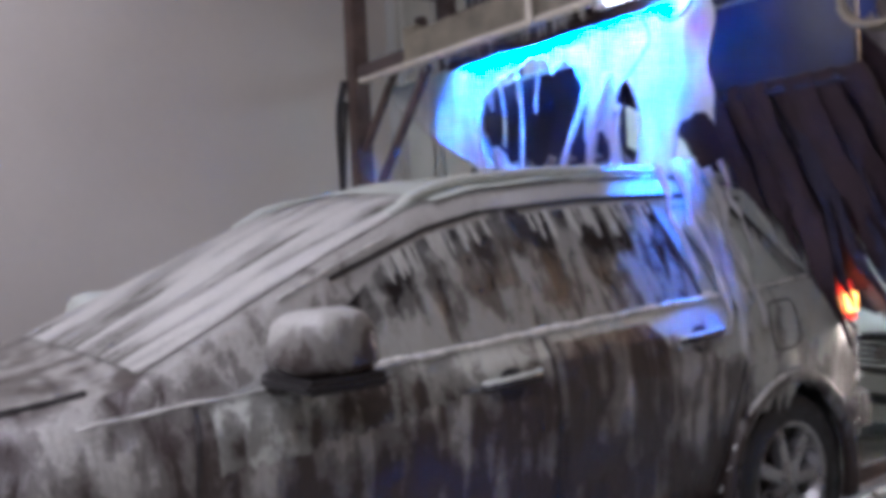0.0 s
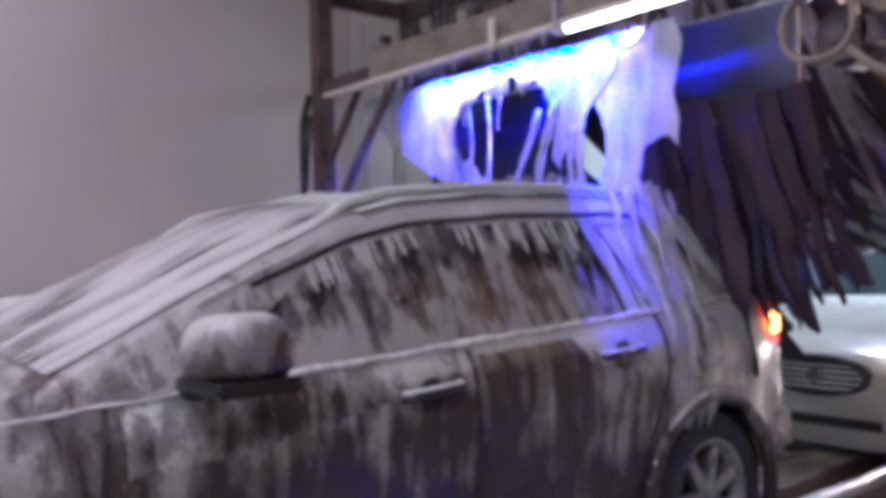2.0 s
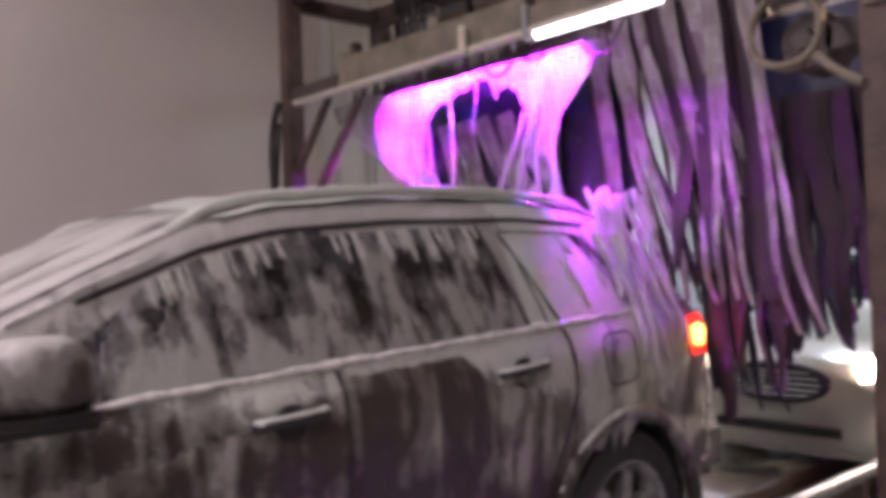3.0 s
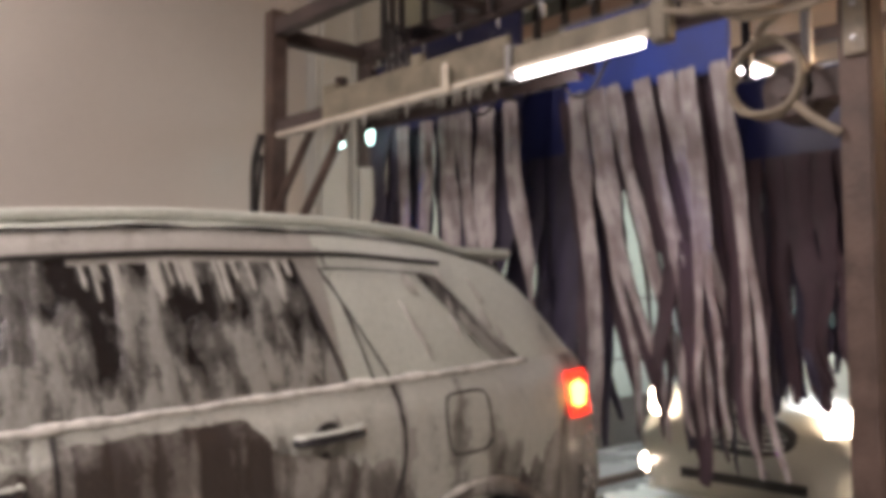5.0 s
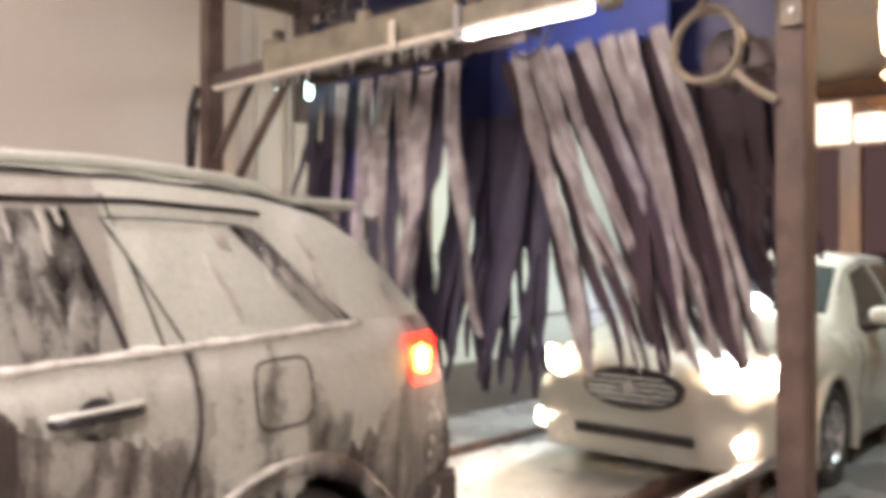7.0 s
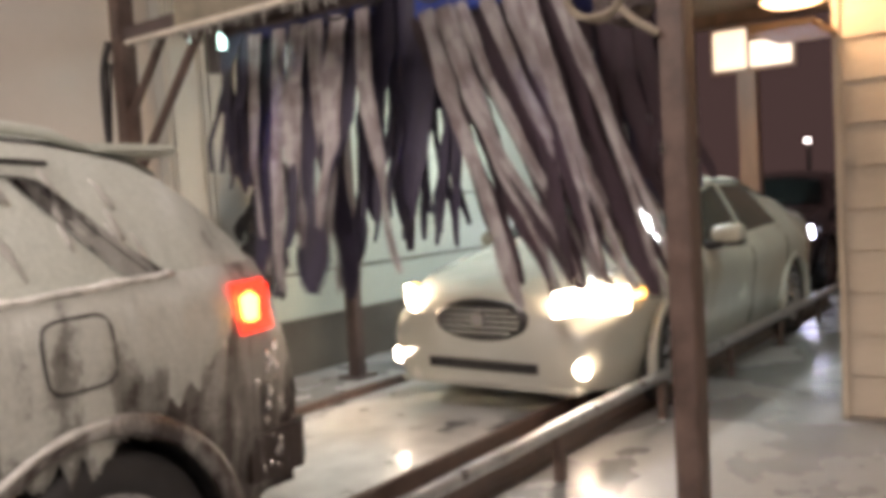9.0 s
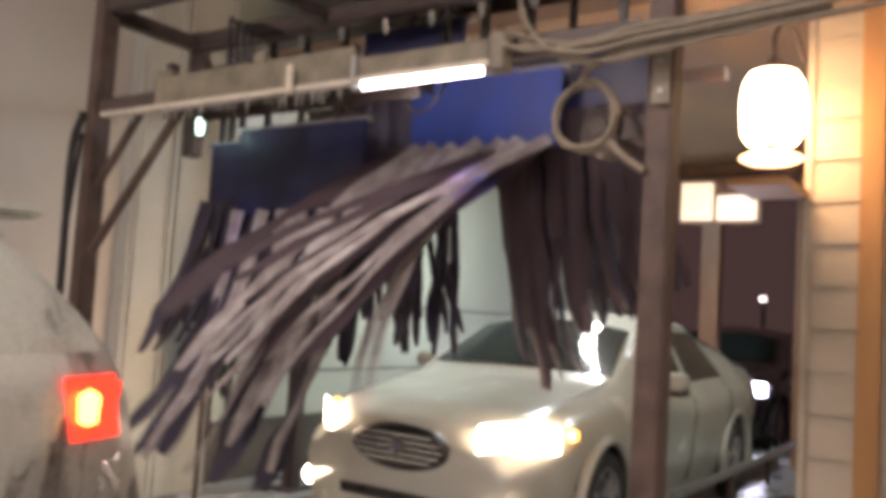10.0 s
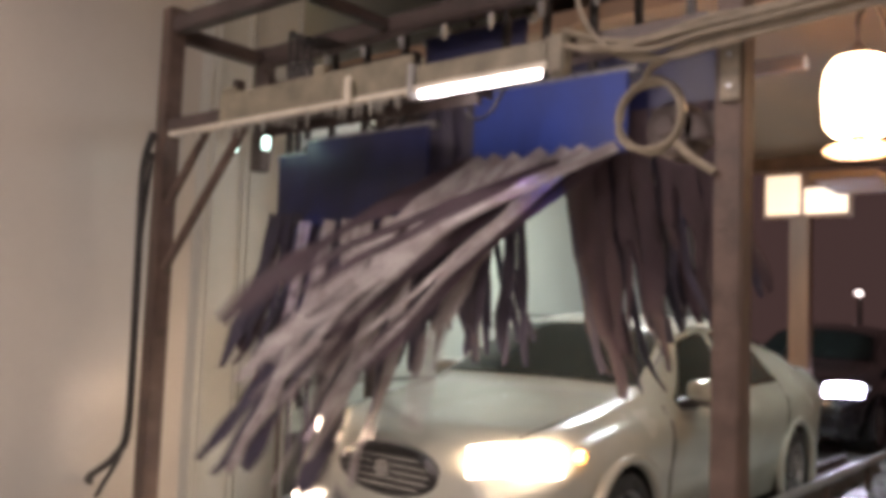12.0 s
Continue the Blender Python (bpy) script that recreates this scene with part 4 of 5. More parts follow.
def build_sedan(lit, name, label, paint, glass):
    s = Shell(4.80,
              [(0, 0.62), (0.06, 0.76), (0.35, 0.86), (1.22, 1.00), (1.30, 1.03), (1.88, 1.39), (2.3, 1.48), (3.0, 1.475), (3.75, 1.25), (4.1, 1.12), (4.7, 1.07), (4.8, 0.82)],
              [(0, 0.58), (0.5, 0.83), (1.3, 0.94), (2.6, 0.95), (3.8, 1.0), (4.8, 1.0)],
              [(0, 0.66), (0.10, 0.76), (0.35, 0.84), (0.9, 0.895), (2.4, 0.91), (3.9, 0.90), (4.5, 0.84), (4.8, 0.70)],
              [(0, 0.24), (0.3, 0.20), (4.4, 0.20), (4.8, 0.34)], 0.20)
    car = thing(name, label, "car")
    part("body", s.shell([(0.92, 0.32), (3.70, 0.32)], 0.37), paint, car, "", True)
    wheels = wheel_set(car, (0.92, 3.70), 0.895, 0.32, 0.365, s, paint)
    for side in (1, -1):
        part("side_window", s.patch(s.house, (1.58, 2.42), (1.98, 2.42), 0.08, 0.88, 0.005, side=side), glass, car, "", True)
        part("side_window", s.patch(s.house, (2.52, 3.40), (2.52, 3.14), 0.08, 0.88, 0.005, side=side), glass, car, "", True)
        # headlamp: a long swept lens on the corner
        rows = []
        for j in range(6):
            row = []
            for i in range(11):
                q = i / 10
                x = 0.07 + 0.28 * q ** 1.5
                w = s.basics(x)[2]
                y = 0.50 + (w - 0.01 - 0.50) * q ** 0.8
                z0 = 0.635 + 0.05 * q
                row.append((x - 0.03 * (1 - q) - 0.022, side * -(y + 0.012), z0 - 0.01 + (0.175 + 0.02 * math.sin(q * 3.1)) * j / 5 * (1 - 0.25 * q)))
            rows.append(row)
        part("headlamp", grid_mesh(rows), lit["head"], car, "glaring headlamp" if lit["head"] is M["head"] else "", True)
        part("amber_lamp", lathe([(0, -0.03), (0.025, -0.03), (0.03, 0), (0, 0.03)], "x", 12, (0.46, side * -0.862, 0.76)), lit["amber"], car)
        part("fog_lamp", lathe([(0, -0.025), (0.03, -0.02), (0.055, 0.01), (0, 0.05)], "x", 16, (0.02, side * -0.67, 0.37)), lit["fog"], car)
        mirror(car, 1.70, side * -0.98, 1.03, paint, side, 0.8)
        part("pillar_trim", tube([s.house(float(x), 0.95) + Vector((0, -0.004, 0)) for x in np.linspace(1.6, 3.6, 20)], 0.007, 6), M["black"], car) if side > 0 else None
    rows = []
    for j in range(9):
        x = 1.34 + (1.90 - 1.34) * j / 8
        rows.append([(x, s.roof(x, 0.05).y * k, s.roof(x, 1 - abs(k) * 0.95).z + 0.006) for k in np.linspace(1, -1, 15)])
    part("windscreen", grid_mesh(rows), glass, car, "", True)
    # oval grille with bars
    bm = lathe([(0, -0.02), (0.10, -0.02), (0.115, 0.0), (0.115, 0.05), (0, 0.05)], "x", 28)
    bm.transform(Matrix.Translation((0.005, 0, 0.625)) @ Matrix.Diagonal((1, 3.1, 1.15, 1)))
    part("grille", bm, M["black"], car)
    for k in range(5):
        z = 0.555 + k * 0.035
        h = 0.30 * math.sqrt(max(0.05, 1 - ((z - 0.625) / 0.11) ** 2))
        part("grille_bar", tube([(-0.017, -h, z), (-0.017, h, z)], 0.006, 6), M["chrome"], car)
    part("badge", lathe([(0, -0.02), (0.045, -0.02), (0.05, 0.0), (0, 0.0)], "x", 20, (-0.016, 0, 0.635)), M["chrome"], car)
    part("lower_intake", box(-0.012, 0.10, -0.42, 0.42, 0.30, 0.40, 0.02), M["black"], car)
    part("bumper_lip", box(0.0, 0.30, -0.66, 0.66, 0.205, 0.25, 0.015), paint, car)
    seam(car, s, [s.roof(float(x), 0.08) + Vector((0, 0, 0.002)) for x in np.linspace(0.3, 1.28, 14)], "bonnet_seam", 0.006)
    for x in (1.42, 2.47, 3.42):
        seam(car, s, [s.side(x, u) for u in np.linspace(0.1, 1, 8)], "door_seam", 0.005)
    part("underbody", box(0.4, 4.4, -0.75, 0.75, 0.16, 0.36), M["rubber"], car)
    return car, wheels


suv, suv_wheels = build_suv()
sedan, sedan_wheels = build_sedan({"head": M["head"], "amber": M["amber"], "fog": M["fog"]}, "sedan", "cream white sedan with glaring headlamps under the brushes", M["sedan_body"], M["sedan_glass"])
waiting, _w = build_sedan({"head": M["cold_head"], "amber": M["black"], "fog": M["black"]}, "waiting_car", "dark waiting car with cold white headlamps", M["dark_paint"], M["sedan_glass"])
waiting.matrix_basis = pose(9.95, 3.27, 0)

# ---- hanging cloth curtains ----
TURN = math.degrees(math.atan2(0.75, 0.66))   # the way in which the strips swing


SEGMENTS = 4


def ribbon(bm, w0, w1, length, seed, y0, spread, qa, qb, tongue=0):
    """One stretch of a soft wet cloth ribbon from qa to qb of its length: waved, twisted, frayed, with a torn end."""
    n = 6
    rows = []
    for j in range(n + 1):
        q = qa + (qb - qa) * j / n
        w = (w0 + (w1 - w0) * q) / 2 * (1 + 0.30 * noise.noise(Vector((seed, q * 6.5, 0))) + 0.14 * noise.noise(Vector((seed, q * 23, 3))))
        if q > 0.86:
            w *= 1 - 0.45 * ((q - 0.86) / 0.14) ** 1.5
        cx = 0.045 * q * noise.noise(Vector((seed * 1.7, q * 3, 5)))
        apart = max(0.0, q - 0.5) * 2 if tongue else 0.0
        cy = y0 + apart * (spread + 0.06 * noise.noise(Vector((seed + tongue * 5, q * 3, 4)))) + 0.075 * q * noise.noise(Vector((seed * 2.3, q * 2.8, 9)))
        cx0 = 0.05 * apart * noise.noise(Vector((seed + tongue * 9, q * 3, 8)))
        tw = 1.15 * min(1.0, q * 1.6) * noise.noise(Vector((seed * 3.1, q * 2.2, 2)))
        z = -length * (q - qa) - (0.02 if j == n and qb < 0.99 else 0.0)
        ring = []
        for e, th in ((-1, -0.002), (-0.35, -0.006), (0.35, -0.005), (1, -0.002), (1, 0.002), (0.35, 0.005), (-0.35, 0.005), (-1, 0.002)):
            cup = 0.016 * (e * e - 0.4) * math.sin(seed + q * 5)
            rag = 0.05 * noise.noise(Vector((seed + e * 3, 7, 1))) if qb > 0.99 and j >= n - 1 else 0
            ring.append((cx + cx0 + (th + cup) * math.cos(tw) + e * w * math.sin(tw), cy + e * w * math.cos(tw), z - rag))
        rows.append(ring)
    vs = [[bm.verts.new(p) for p in r] for r in rows]
    for A, B in zip(vs, vs[1:]):
        for k in range(8):
            bm.faces.new((A[k], A[(k + 1) % 8], B[(k + 1) % 8], B[k]))
    bm.faces.new(vs[0])
    bm.faces.new(vs[-1])


def strip_mesh(w0, w1, length, seed, material, parent, i, forked):
    """Piece i of a strip; a forked one is slit into two tongues over its lower half."""
    bm = bmesh.new()
    qa, qb = i / SEGMENTS, (i + 1) / SEGMENTS
    if forked and i >= SEGMENTS // 2:
        ribbon(bm, w0 * 0.54, w1 * 0.46, length, seed, -w0 * 0.23, -0.035, qa, qb, 1)
        ribbon(bm, w0 * 0.54, w1 * 0.44, length, seed, w0 * 0.23, 0.04, qa, qb, 2)
    else:
        ribbon(bm, w0, w1, length, seed, 0, 0, qa, qb)
    ob = part("strip", bm, material, parent, "", True)
    ob.data.set_sharp_from_angle(angle=radians(50))
    return ob


def cloth_curtain(label, y0, y1, x, board, blue, mats, n, length, top_strip, seed, near=1.0, fill=1.0):
    """A carrier board along y with hanging strips in two rows; each strip is an upper and a lower piece."""
    c = thing("cloth_curtain", label, "curtain", "hanging wash curtains")
    yc, h = (y0 + y1) / 2, (y1 - y0) / 2
    bm = bmesh.new()
    add_box(bm, -0.012, 0.012, -h, h, -board / 2, board / 2, 0.006)
    part("carrier_board", bm, blue, c, "blue plastic carrier board")
    part("carrier_bar", tube([(0.02, -h - 0.04, board / 2), (0.02, h + 0.04, board / 2)], 0.025, 8), M["galv"], c)
    for q in (-0.55, 0.05, 0.6):
        part("hanger", box(0.0, 0.03, q * h - 0.02, q * h + 0.02, board / 2, board / 2 + 0.55, 0.004), M["black"], c)
    strips = []
    rnd = random.Random(seed)
    for row in range(2):
        for k in range(n):
            mat = mats[0] if row == 0 else mats[1]
            y = -h + (k + 0.5 + rnd.uniform(-0.2, 0.2) + 0.4 * row) * (2 * h / n)
            ln = length * rnd.uniform(0.88, 1.10) * (near + (1 - near) * k / (n - 1))
            w = (2 * h / n) * rnd.uniform(0.66, 1.02) * ((fill if row == 0 else 1.35) if mats[0] is M["felt"] else 1.3)
            tone = seed + k * 1.3 + row * 17
            taper, forked = rnd.uniform(0.65, 0.95), rnd.random() < 0.45
            pieces = [strip_mesh(w, w * taper, ln, tone, mat, c, i, forked) for i in range(SEGMENTS)]
            strips.append((pieces, y, ln / SEGMENTS, rnd.uniform(-0.08, 0.08), rnd.uniform(0.8, 1.2), -0.03 + 0.07 * row, rnd.uniform(-6, 6), -board / 2 + top_strip))
    return c, strips, (x, yc)


# narrower front strips bare the dark rear row, imitating shade on this curtain
CUR_A = cloth_curtain("blue carrier board with wet grey felt strips, far half", 2.94, 3.92, 3.36, 0.52, M["navy"], (M["felt"], M["felt_dark"]), 6, 1.46, 0.03, 3, 1.0, 0.78)
CUR_B = cloth_curtain("blue carrier board with long wet grey felt strips", 1.80, 2.68, 3.40, 0.38, M["blue"], (M["felt"], M["felt_brown"]), 7, 1.60, 0.03, 8, 1.0, 0.88)
CUR_D = cloth_curtain("dark navy felt strips hanging between the grey ones", 2.50, 3.20, 3.60, 0.40, M["navy"], (M["felt_dark"], M["felt_dark"]), 6, 1.42, 0.03, 21)
CUR_C = cloth_curtain("dark brown and navy felt strips hanging close together", 1.38, 2.26, 3.58, 0.40, M["navy"], (M["felt_brown"], M["felt_dark"]), 9, 1.46, 0.05, 14, 0.60)
CUR_E = cloth_curtain("dark felt strips at the far end of the carrier", 3.92, 4.22, 3.40, 0.40, M["navy"], (M["felt_dark"], M["felt_brown"]), 3, 0.95, 0.03, 27)
side_brush = thing("side_brush", "dark bristle brush standing by the far wall", "brush")
rnd = random.Random(5)
for k in range(46):
    a, z = rnd.uniform(0, 2 * math.pi), rnd.uniform(0.95, 1.64)
    r, fall = rnd.uniform(0.06, 0.17) * (1.25 - 0.5 * (z - 0.95)), rnd.uniform(0.14, 0.34)
    c, d = math.cos(a), math.sin(a)
    pts = [(3.95 + 0.02 * c, 4.72 + 0.02 * d, z), (3.95 + r * 0.7 * c, 4.72 + r * 0.7 * d, z - fall * 0.25), (3.95 + r * c, 4.72 + r * d, z - fall * 0.65), (3.95 + r * 0.9 * c + rnd.uniform(-0.02, 0.02), 4.72 + r * 0.9 * d, max(0.70, z - fall))]
    part("tuft", tube(curve_pts(pts, 3), [0.012, 0.022, 0.028, 0.030, 0.032, 0.032, 0.030, 0.026, 0.018, 0.006], 6), M["rubber"], side_brush)
part("shaft", tube([(3.95, 4.72, 0.0), (3.95, 4.72, 1.75)], 0.02, 8), M["steel"], side_brush)

# ---- foam curtain under the channel ----
VX = GX + 0.165


def foam_sheet(seed, holes, low, x0, y_from, y_to):
    """A torn sheet of running foam, narrow at the far end, open where the holes are."""
    ny, nz = 170, 62
    bm = bmesh.new()
    grid, used = {}, {}
    for i in range(ny + 1):
        for j in range(nz + 1):
            q = j / nz
            z = 2.382 - (2.382 - low) * q
            far = float(np.interp(z, [1.6, 1.78, 1.88, 2.07, 2.275, 2.38], [3.40, 3.52, 3.69, 4.00, 4.27, 4.34])) + 0.03 * noise.noise(Vector((seed, z * 7, 2)))
            near = float(np.interp(z, [1.6, 1.8, 2.1, 2.38], [2.02, 2.06, 2.06, 2.04])) + 0.05 * noise.noise(Vector((seed + 4, z * 6, 7)))
            y = near + (far - near) * i / ny
            x = x0 + (0.015 if x0 < 0.05 else 0.05) * q + 0.02 * math.sin(y * 15 + seed) * q + 0.05 * noise.noise(Vector((y * 4, z * 3, seed))) * q
            grid[i, j] = (x, y, z)

    def vert(k):
        if k not in used:
            used[k] = bm.verts.new(grid[k])
        return used[k]

    for i in range(ny):
        for j in range(nz):
            x, y, z = grid[i, j]
            if not y_from < y + 0.10 * noise.noise(Vector((z * 6, seed, 3))) + 0.25 * (z - 2.0) < y_to:
                continue
            wob = 0.45 * noise.noise(Vector((y * 8, z * 5, seed))) + 0.30 * noise.noise(Vector((y * 24, z * 4, seed)))
            if any(((y - hy) / ry) ** 2 + ((z - hz) / rz) ** 2 < 1 + wob for hy, hz, ry, rz in holes):
                continue
            if j > nz - 9 and noise.noise(Vector((y * 16, 0, seed))) > 0.02 + (nz - j) * 0.03:
                continue
            bm.faces.new((vert((i, j)), vert((i + 1, j)), vert((i + 1, j + 1)), vert((i, j + 1))))
    for _k in range(4):
        bmesh.ops.smooth_vert(bm, verts=bm.verts, factor=0.5, use_axis_x=True, use_axis_y=True, use_axis_z=True)
    bmesh.ops.solidify(bm, geom=list(bm.faces), thickness=0.003)
    return bm


foam = thing("foam_curtain", "torn white foam curtain running from the channel onto the roof", "foam")
FRONT_HOLES = [(3.12, 2.03, 0.36, 0.27), (3.05, 1.80, 0.34, 0.10), (2.50, 1.90, 0.06, 0.17), (2.66, 1.80, 0.05, 0.10), (2.14, 1.72, 0.11, 0.17)]
BACK_HOLES = [(3.14, 2.06, 0.44, 0.31), (2.50, 1.92, 0.17, 0.22), (3.0, 1.78, 0.20, 0.12), (2.12, 1.76, 0.15, 0.22)]
foam_front = part("foam_sheet", foam_sheet(3, FRONT_HOLES, 1.66, 0.0, 2.46, 9), M["veil"], foam, "", True)
foam_back = part("foam_sheet", foam_sheet(9, BACK_HOLES, 1.70, 0.07, 3.0, 9), M["veil"], foam, "", True)
foam_tails = [part("foam_sheet", foam_sheet(3, FRONT_HOLES, 1.66, 0.0, 0, 2.46), M["veil"], foam, "thin end of the foam sheet", True)]
strands = []
for k, (y0, z0, y1, z1, r) in enumerate([(3.36, 2.36, 3.35, 1.90, 0.006), (3.18, 2.37, 3.17, 1.72, 0.008), (3.02, 2.37, 3.05, 2.05, 0.006), (2.74, 2.12, 2.96, 1.70, 0.016), (2.66, 2.12, 2.84, 1.68, 0.022), (2.62, 2.0, 2.66, 1.70, 0.014), (3.55, 2.1, 3.50, 1.72, 0.008)]):
    pts = [(-0.01 + 0.012 * math.sin(k + q * 4) + 0.02 * q, y0 + (y1 - y0) * q + 0.012 * math.sin(q * 6 + k), z0 + (z1 - z0) * q) for q in np.linspace(0, 1, 9)]
    strands.append(part("foam_strand", tube(pts, [r * (0.6 + 0.5 * abs(math.sin(q * 1.3 + k))) for q in range(9)], 8), M["veil"], foam, "", True))
foam_runs = []
for k, (dx, low, r) in enumerate([(-0.18, 1.25, 0.014), (-0.10, 1.02, 0.022), (-0.04, 1.2, 0.018), (0.0, 0.92, 0.028), (0.05, 1.0, 0.024), (0.09, 1.15, 0.018), (0.14, 1.05, 0.024), (0.20, 1.3, 0.014)]):
    zs = np.linspace(1.70, low, 12)
    pts = [(dx + 0.015 * math.sin(i * 0.9 + k), float(np.interp(z, [0.9, 1.12, 1.3, 1.5, 1.70], [1.985, 2.015, 2.09, 2.17, 2.24])) + 0.006 * math.sin(i * 1.7 + k), float(z)) for i, z in enumerate(zs)]
    foam_runs.append(part("foam_run", tube(pts, [r * (0.5 + 0.7 * abs(math.sin(i * 0.8 + k))) * (1 - 0.05 * i) for i in range(12)], 8), M["veil"], foam, "foam running down the car's flank", True))


# ---- motions ----
def lerp(rows, t):
    return float(np.interp(t, [r[0] for r in rows], [r[1] for r in rows]))


SUV_X = [(0, -0.66), (0.5, -0.64), (1, -0.69), (1.5, -0.75), (2, -0.81), (2.5, -0.95), (3, -1.20), (3.5, -1.44), (5.5, -1.97), (6, -2.09), (6.5, -2.26), (7, -2.45), (9, -2.93), (9.5, -3.08), (10, -3.26), (10.5, -3.42), (12, -3.85)]
SEDAN_X = [(0, 5.25), (1.5, 5.22), (2.5, 5.1), (3.5, 4.95), (5.5, 4.80), (6, 4.74), (6.5, 4.66), (7, 4.56), (9, 4.05), (9.5, 3.95), (10.5, 3.66), (12, 3.22)]
PERIOD = 1.977


def swing_b(t):
    c = math.cos(2 * math.pi * (t - 10.05) / PERIOD)
    full = -2 - 24 * c - 34 * max(0, c) ** 3
    calm = 4 + 0.25 * full
    k = float(np.interp(t, [0, 2.3, 3.2, 5.0, 6.5, 7.0, 12], [0, 0, 0, 0, 0, 1, 1]))
    out = calm + (full - calm) * k
    push = float(np.interp(t, [0, 1.2, 2.2, 2.9, 12], [46, 46, 40, 0, 0]))
    return out + push


def swing_a(t):
    c = math.cos(2 * math.pi * (t - 9.5) / PERIOD)
    full = -8 - 20 * c - 14 * max(0, c) ** 2
    calm = 2 + 0.3 * full
    k = float(np.interp(t, [0, 5.8, 6.8, 12], [0, 0, 1, 1]))
    push = float(np.interp(t, [0, 1.4, 2.4, 3.2, 12], [62, 62, 50, 0, 0]))
    return calm + (full - calm) * k + push


def height_b(t):
    """Up and down with the drive; held up while the first car's tail passes under."""
    if 1.45 < t < 3.42:
        return 2.85 + 0.18 * math.sin(math.pi * (t - 1.45) / 1.97)
    return 2.47 + 0.38 * math.cos(2 * math.pi * (t - 5.5 + float(np.interp(t, [0, 6.5, 9, 12], [0.1, 0.1, 0, 0]))) / PERIOD)


def height_a(t):
    k = float(np.interp(t, [0, 2.4, 3.4, 12], [0, 0, 1, 1]))
    return 2.07 + k * (0.34 - 0.29 * math.cos(2 * math.pi * (t - 5.88) / PERIOD))


def height_d(t):
    return 2.36 + 0.06 * math.sin(2 * math.pi * t / PERIOD) + float(np.interp(t, [0, 7.4, 8.6, 12], [0, 0, 0.42, 0.42]))


def swing_c(t):
    return 6 + 8 * math.sin(2 * math.pi * t / PERIOD) + float(np.interp(t, [0, 1.6, 2.6, 6.5, 7.1, 12], [30, 26, 0, 0, 4, 4]))


def draped(t):
    """The lower ends lie back once the second car's bonnet is under them."""
    return float(np.interp(t, [0, 6.5, 7.1, 12], [0, 0, 1, 1]))


def swing_pose(deg, x, y, z, turn=TURN):
    """Hung at a point and swung about a level axis, to the outlet side when negative."""
    axis = Vector((math.cos(math.radians(turn)), math.sin(math.radians(turn)), 0))
    return Matrix.Translation((x, y, z)) @ Matrix.Rotation(math.radians(deg), 4, axis)


def still(t):
    return 0.0, 0.0


def key_curtain(cur, swing, height, orbit, fold=0, turn=TURN, shift=still):
    c, strips, (x, y) = cur
    times = [round(0.1 * i, 2) for i in range(0, 121)]
    walk(c, [(t, pose(x + shift(t)[0] + orbit * math.sin(2 * math.pi * (t - 5.5) / PERIOD), y + shift(t)[1], height(t))) for t in times])
    for pieces, sy, piece, dt, amp, sx, extra, top in strips:
        rows = [[] for _p in pieces]
        for t in times[::2]:
            upper = swing(t + dt) * amp * 0.9 + extra * 0.5
            bend = (swing(t - 0.16 + dt) - swing(t + dt)) * 0.8 + swing(t) * 0.15 + extra + fold * draped(t)
            at = Vector((sx, sy, top))
            for i, share in enumerate((0.0, 0.35, 0.8, 1.2)):
                m = swing_pose(-(upper + bend * share), *at, turn)
                rows[i].append((t, m))
                at = m @ Vector((0, 0, -piece))
        for ob, r in zip(pieces, rows):
            walk(ob, r)


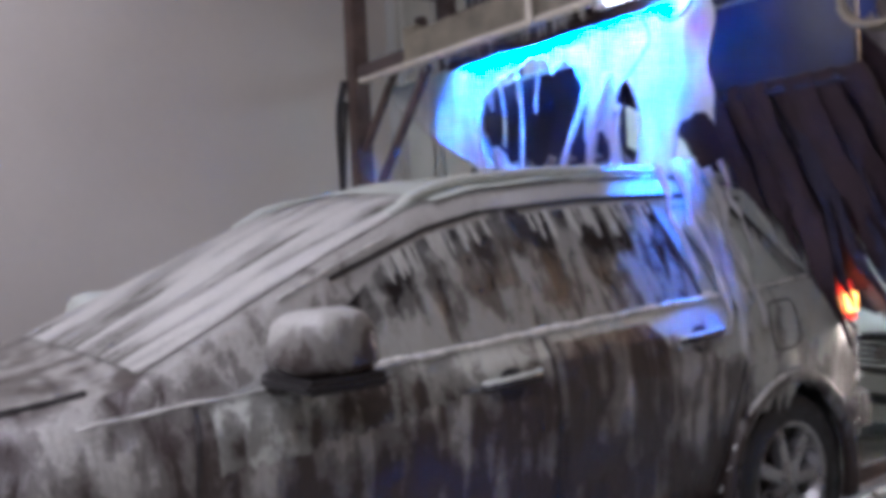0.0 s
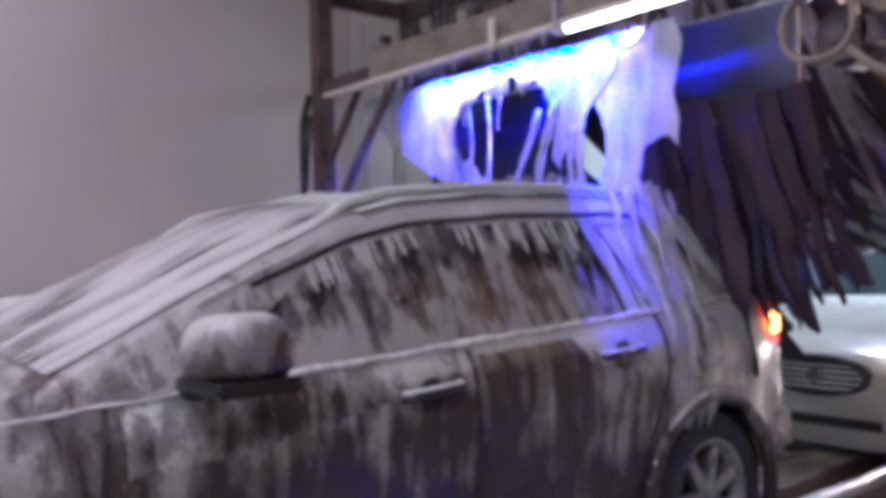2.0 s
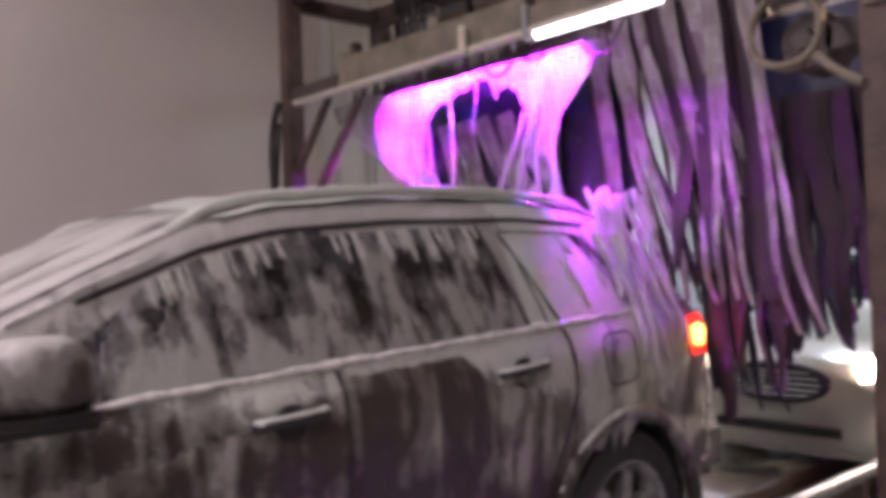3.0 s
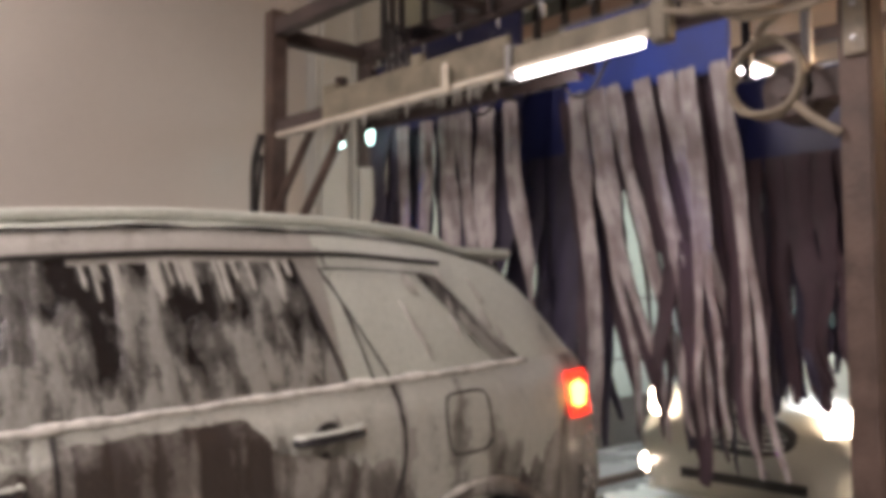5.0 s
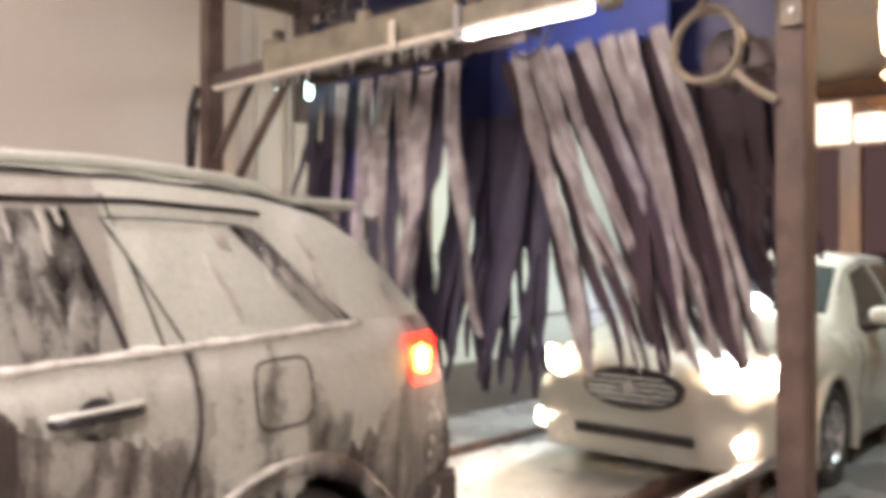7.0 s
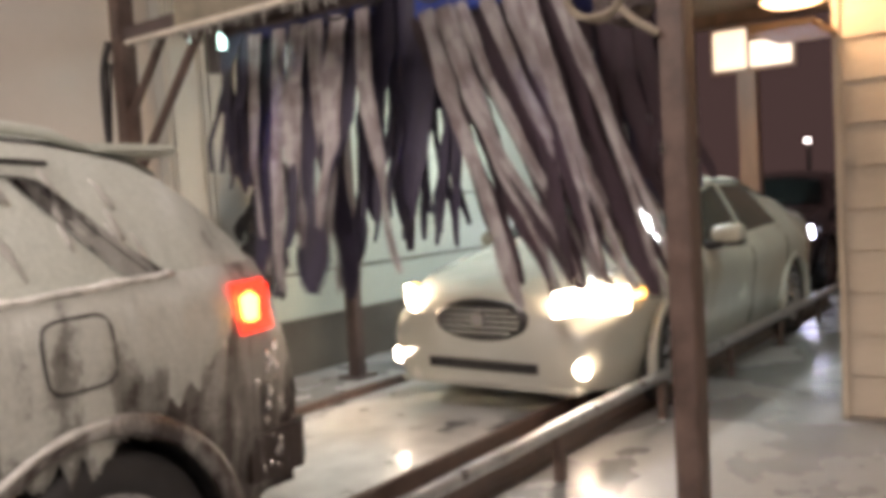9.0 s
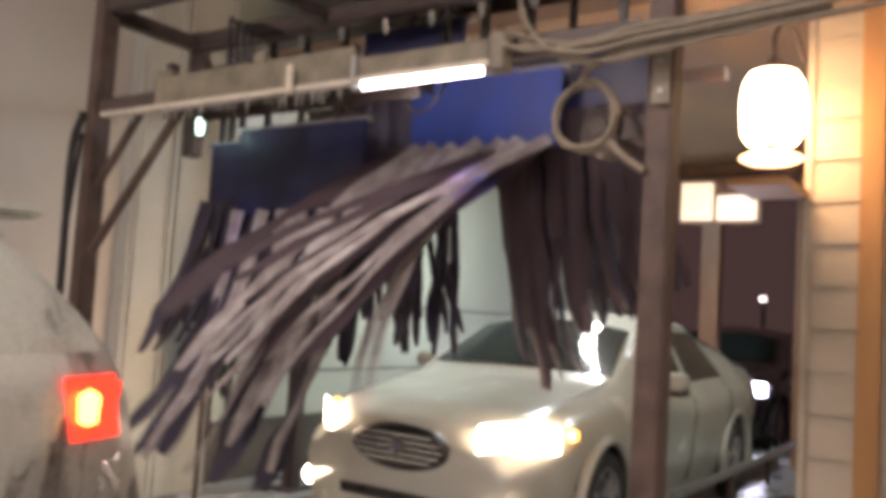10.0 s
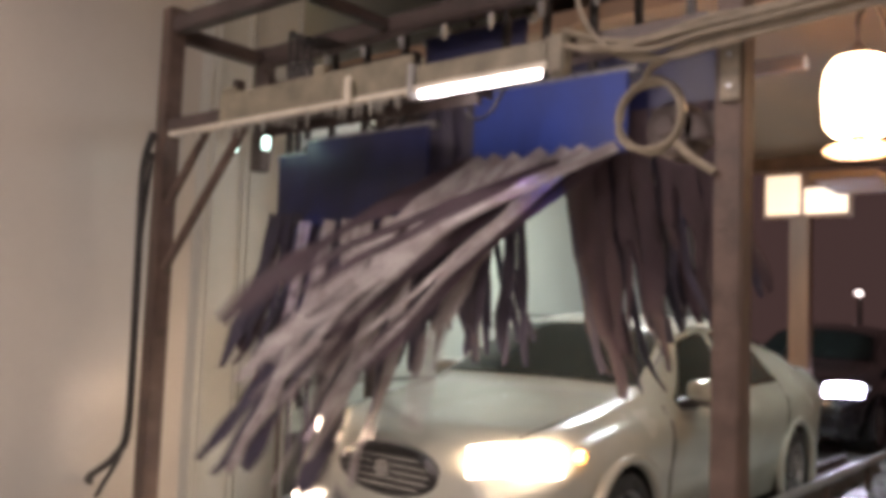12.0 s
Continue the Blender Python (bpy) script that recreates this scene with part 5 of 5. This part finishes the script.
def motions():
    times = [round(0.25 * i, 2) for i in range(49)]
    for car, wheels, rows, r, y in ((suv, suv_wheels, SUV_X, 0.37, D + 0.97), (sedan, sedan_wheels, SEDAN_X, 0.32, D + 0.97)):
        walk(car, [(t, pose(x, y + (float(np.interp(t, [0, 5.5, 7.0, 9.0, 9.5, 12], [-0.36, -0.38, -0.32, -0.12, -0.11, 0.0])) if car is sedan else 0), 0)) for t, x in rows])
        for w in wheels:
            home = w.matrix_basis.copy()
            walk(w, [(t, Matrix.Translation(home.translation) @ Matrix.Rotation((lerp(rows, t) - rows[0][1]) / r, 4, "Y")) for t in times])
    key_curtain(CUR_A, swing_a, height_a, 0.04)
    key_curtain(CUR_B, swing_b, height_b, 0.05, 6, shift=lambda t: (float(np.interp(t, [0, 1.9, 3.0, 12], [0.22, 0.22, 0, 0])), 0.0))
    key_curtain(CUR_D, lambda t: float(np.interp(t, [0, 2.4, 3.2, 6, 7, 12], [1, 1, 0.45, 0.4, 0.12, 0.12])) * swing_a(t + 0.5), height_d, 0.04)
    key_curtain(CUR_E, swing_a, height_a, 0.04)
    early = lambda t: float(np.interp(t, [0, 2.0, 3.0, 12], [1, 1, 0, 0]))
    key_curtain(CUR_C, swing_c, lambda t: 2.27 + 0.35 * (height_b(t) - 2.47) * (1 - early(t)) - float(np.interp(t, [0, 2.2, 3.2, 5.2, 6.0, 7.1, 9.0, 10.0, 12], [0.10, 0.05, 0.25, 0.12, -0.05, -0.1, -0.1, -0.32, -0.32])), 0.02, 14, 80, lambda t: (-0.34 * early(t), 0.30 * early(t)))
    # the stand-in drum steps from colour to colour
    steps = [(0.0, 0), (0.25, 1), (0.65, 2), (1.05, 3), (1.45, 4), (1.75, 5), (2.15, 6), (2.55, 10), (2.95, 11), (3.35, 12), (3.75, 13), (4.15, 14), (4.5, 18)]
    rows, last = [], 0
    centre = ((DY0 + DY1) / 2)
    for t, k in steps:
        if t > 0:
            rows.append((t - 0.034, last))
        if k - last > 1:
            rows.append((t, k - 2))
            t += 0.034
        rows.append((t, k))
        last = k
    rows.append((12.0, last))
    walk(drum, [(t, Matrix.Translation((DX, centre, DZ)) @ Matrix.Rotation(math.radians(-36 * k), 4, "Y")) for t, k in rows])
    # the foam sways as it runs, then runs off into the drain
    ts = [0.2 * i for i in range(22)]
    walk(foam, [(t, pose(VX, 0.006 * math.sin(t * 3), 0)) for t in ts] + [(4.4, pose(VX, 0, -0.25)), (4.6, pose(VX, 0, -1.1)), (4.8, pose(VX, 0, -2.5)), (12.0, pose(VX, 0, -2.5))])
    walk(foam_back, [(t, pose(0, 0.10 * math.sin(t * 2.1), 0.01 * math.sin(t * 7))) for t in ts + [12.0]])
    walk(foam_front, [(t, pose(0, 0.05 * math.sin(t * 1.3 + 1), 0.006 * math.sin(t * 9))) for t in ts + [12.0]])
    for k, o in enumerate(foam_tails):
        walk(o, [(t, pose(0, 0.05 * math.sin(t * 1.3 + 1), 0.006 * math.sin(t * 9))) for t in ts if t < 2.3] + [(2.6, pose(0, 0.0, -0.12)), (3.0, pose(-0.1, 0.05, -0.85)), (12.0, pose(-0.1, 0.05, -0.85))])
    for k, o in enumerate(foam_runs):
        walk(o, [(t, pose(0.03 * math.sin(t * 2.7 + k), 0, 0.02 * math.sin(t * 5 + 2 * k))) for t in ts + [12.0]])
    for k, o in enumerate(strands):
        walk(o, [(t, pose(0, 0.05 * math.sin(t * 2.5 + k), 0.02 * math.sin(t * 6 + 2 * k))) for t in ts + [12.0]])


motions()
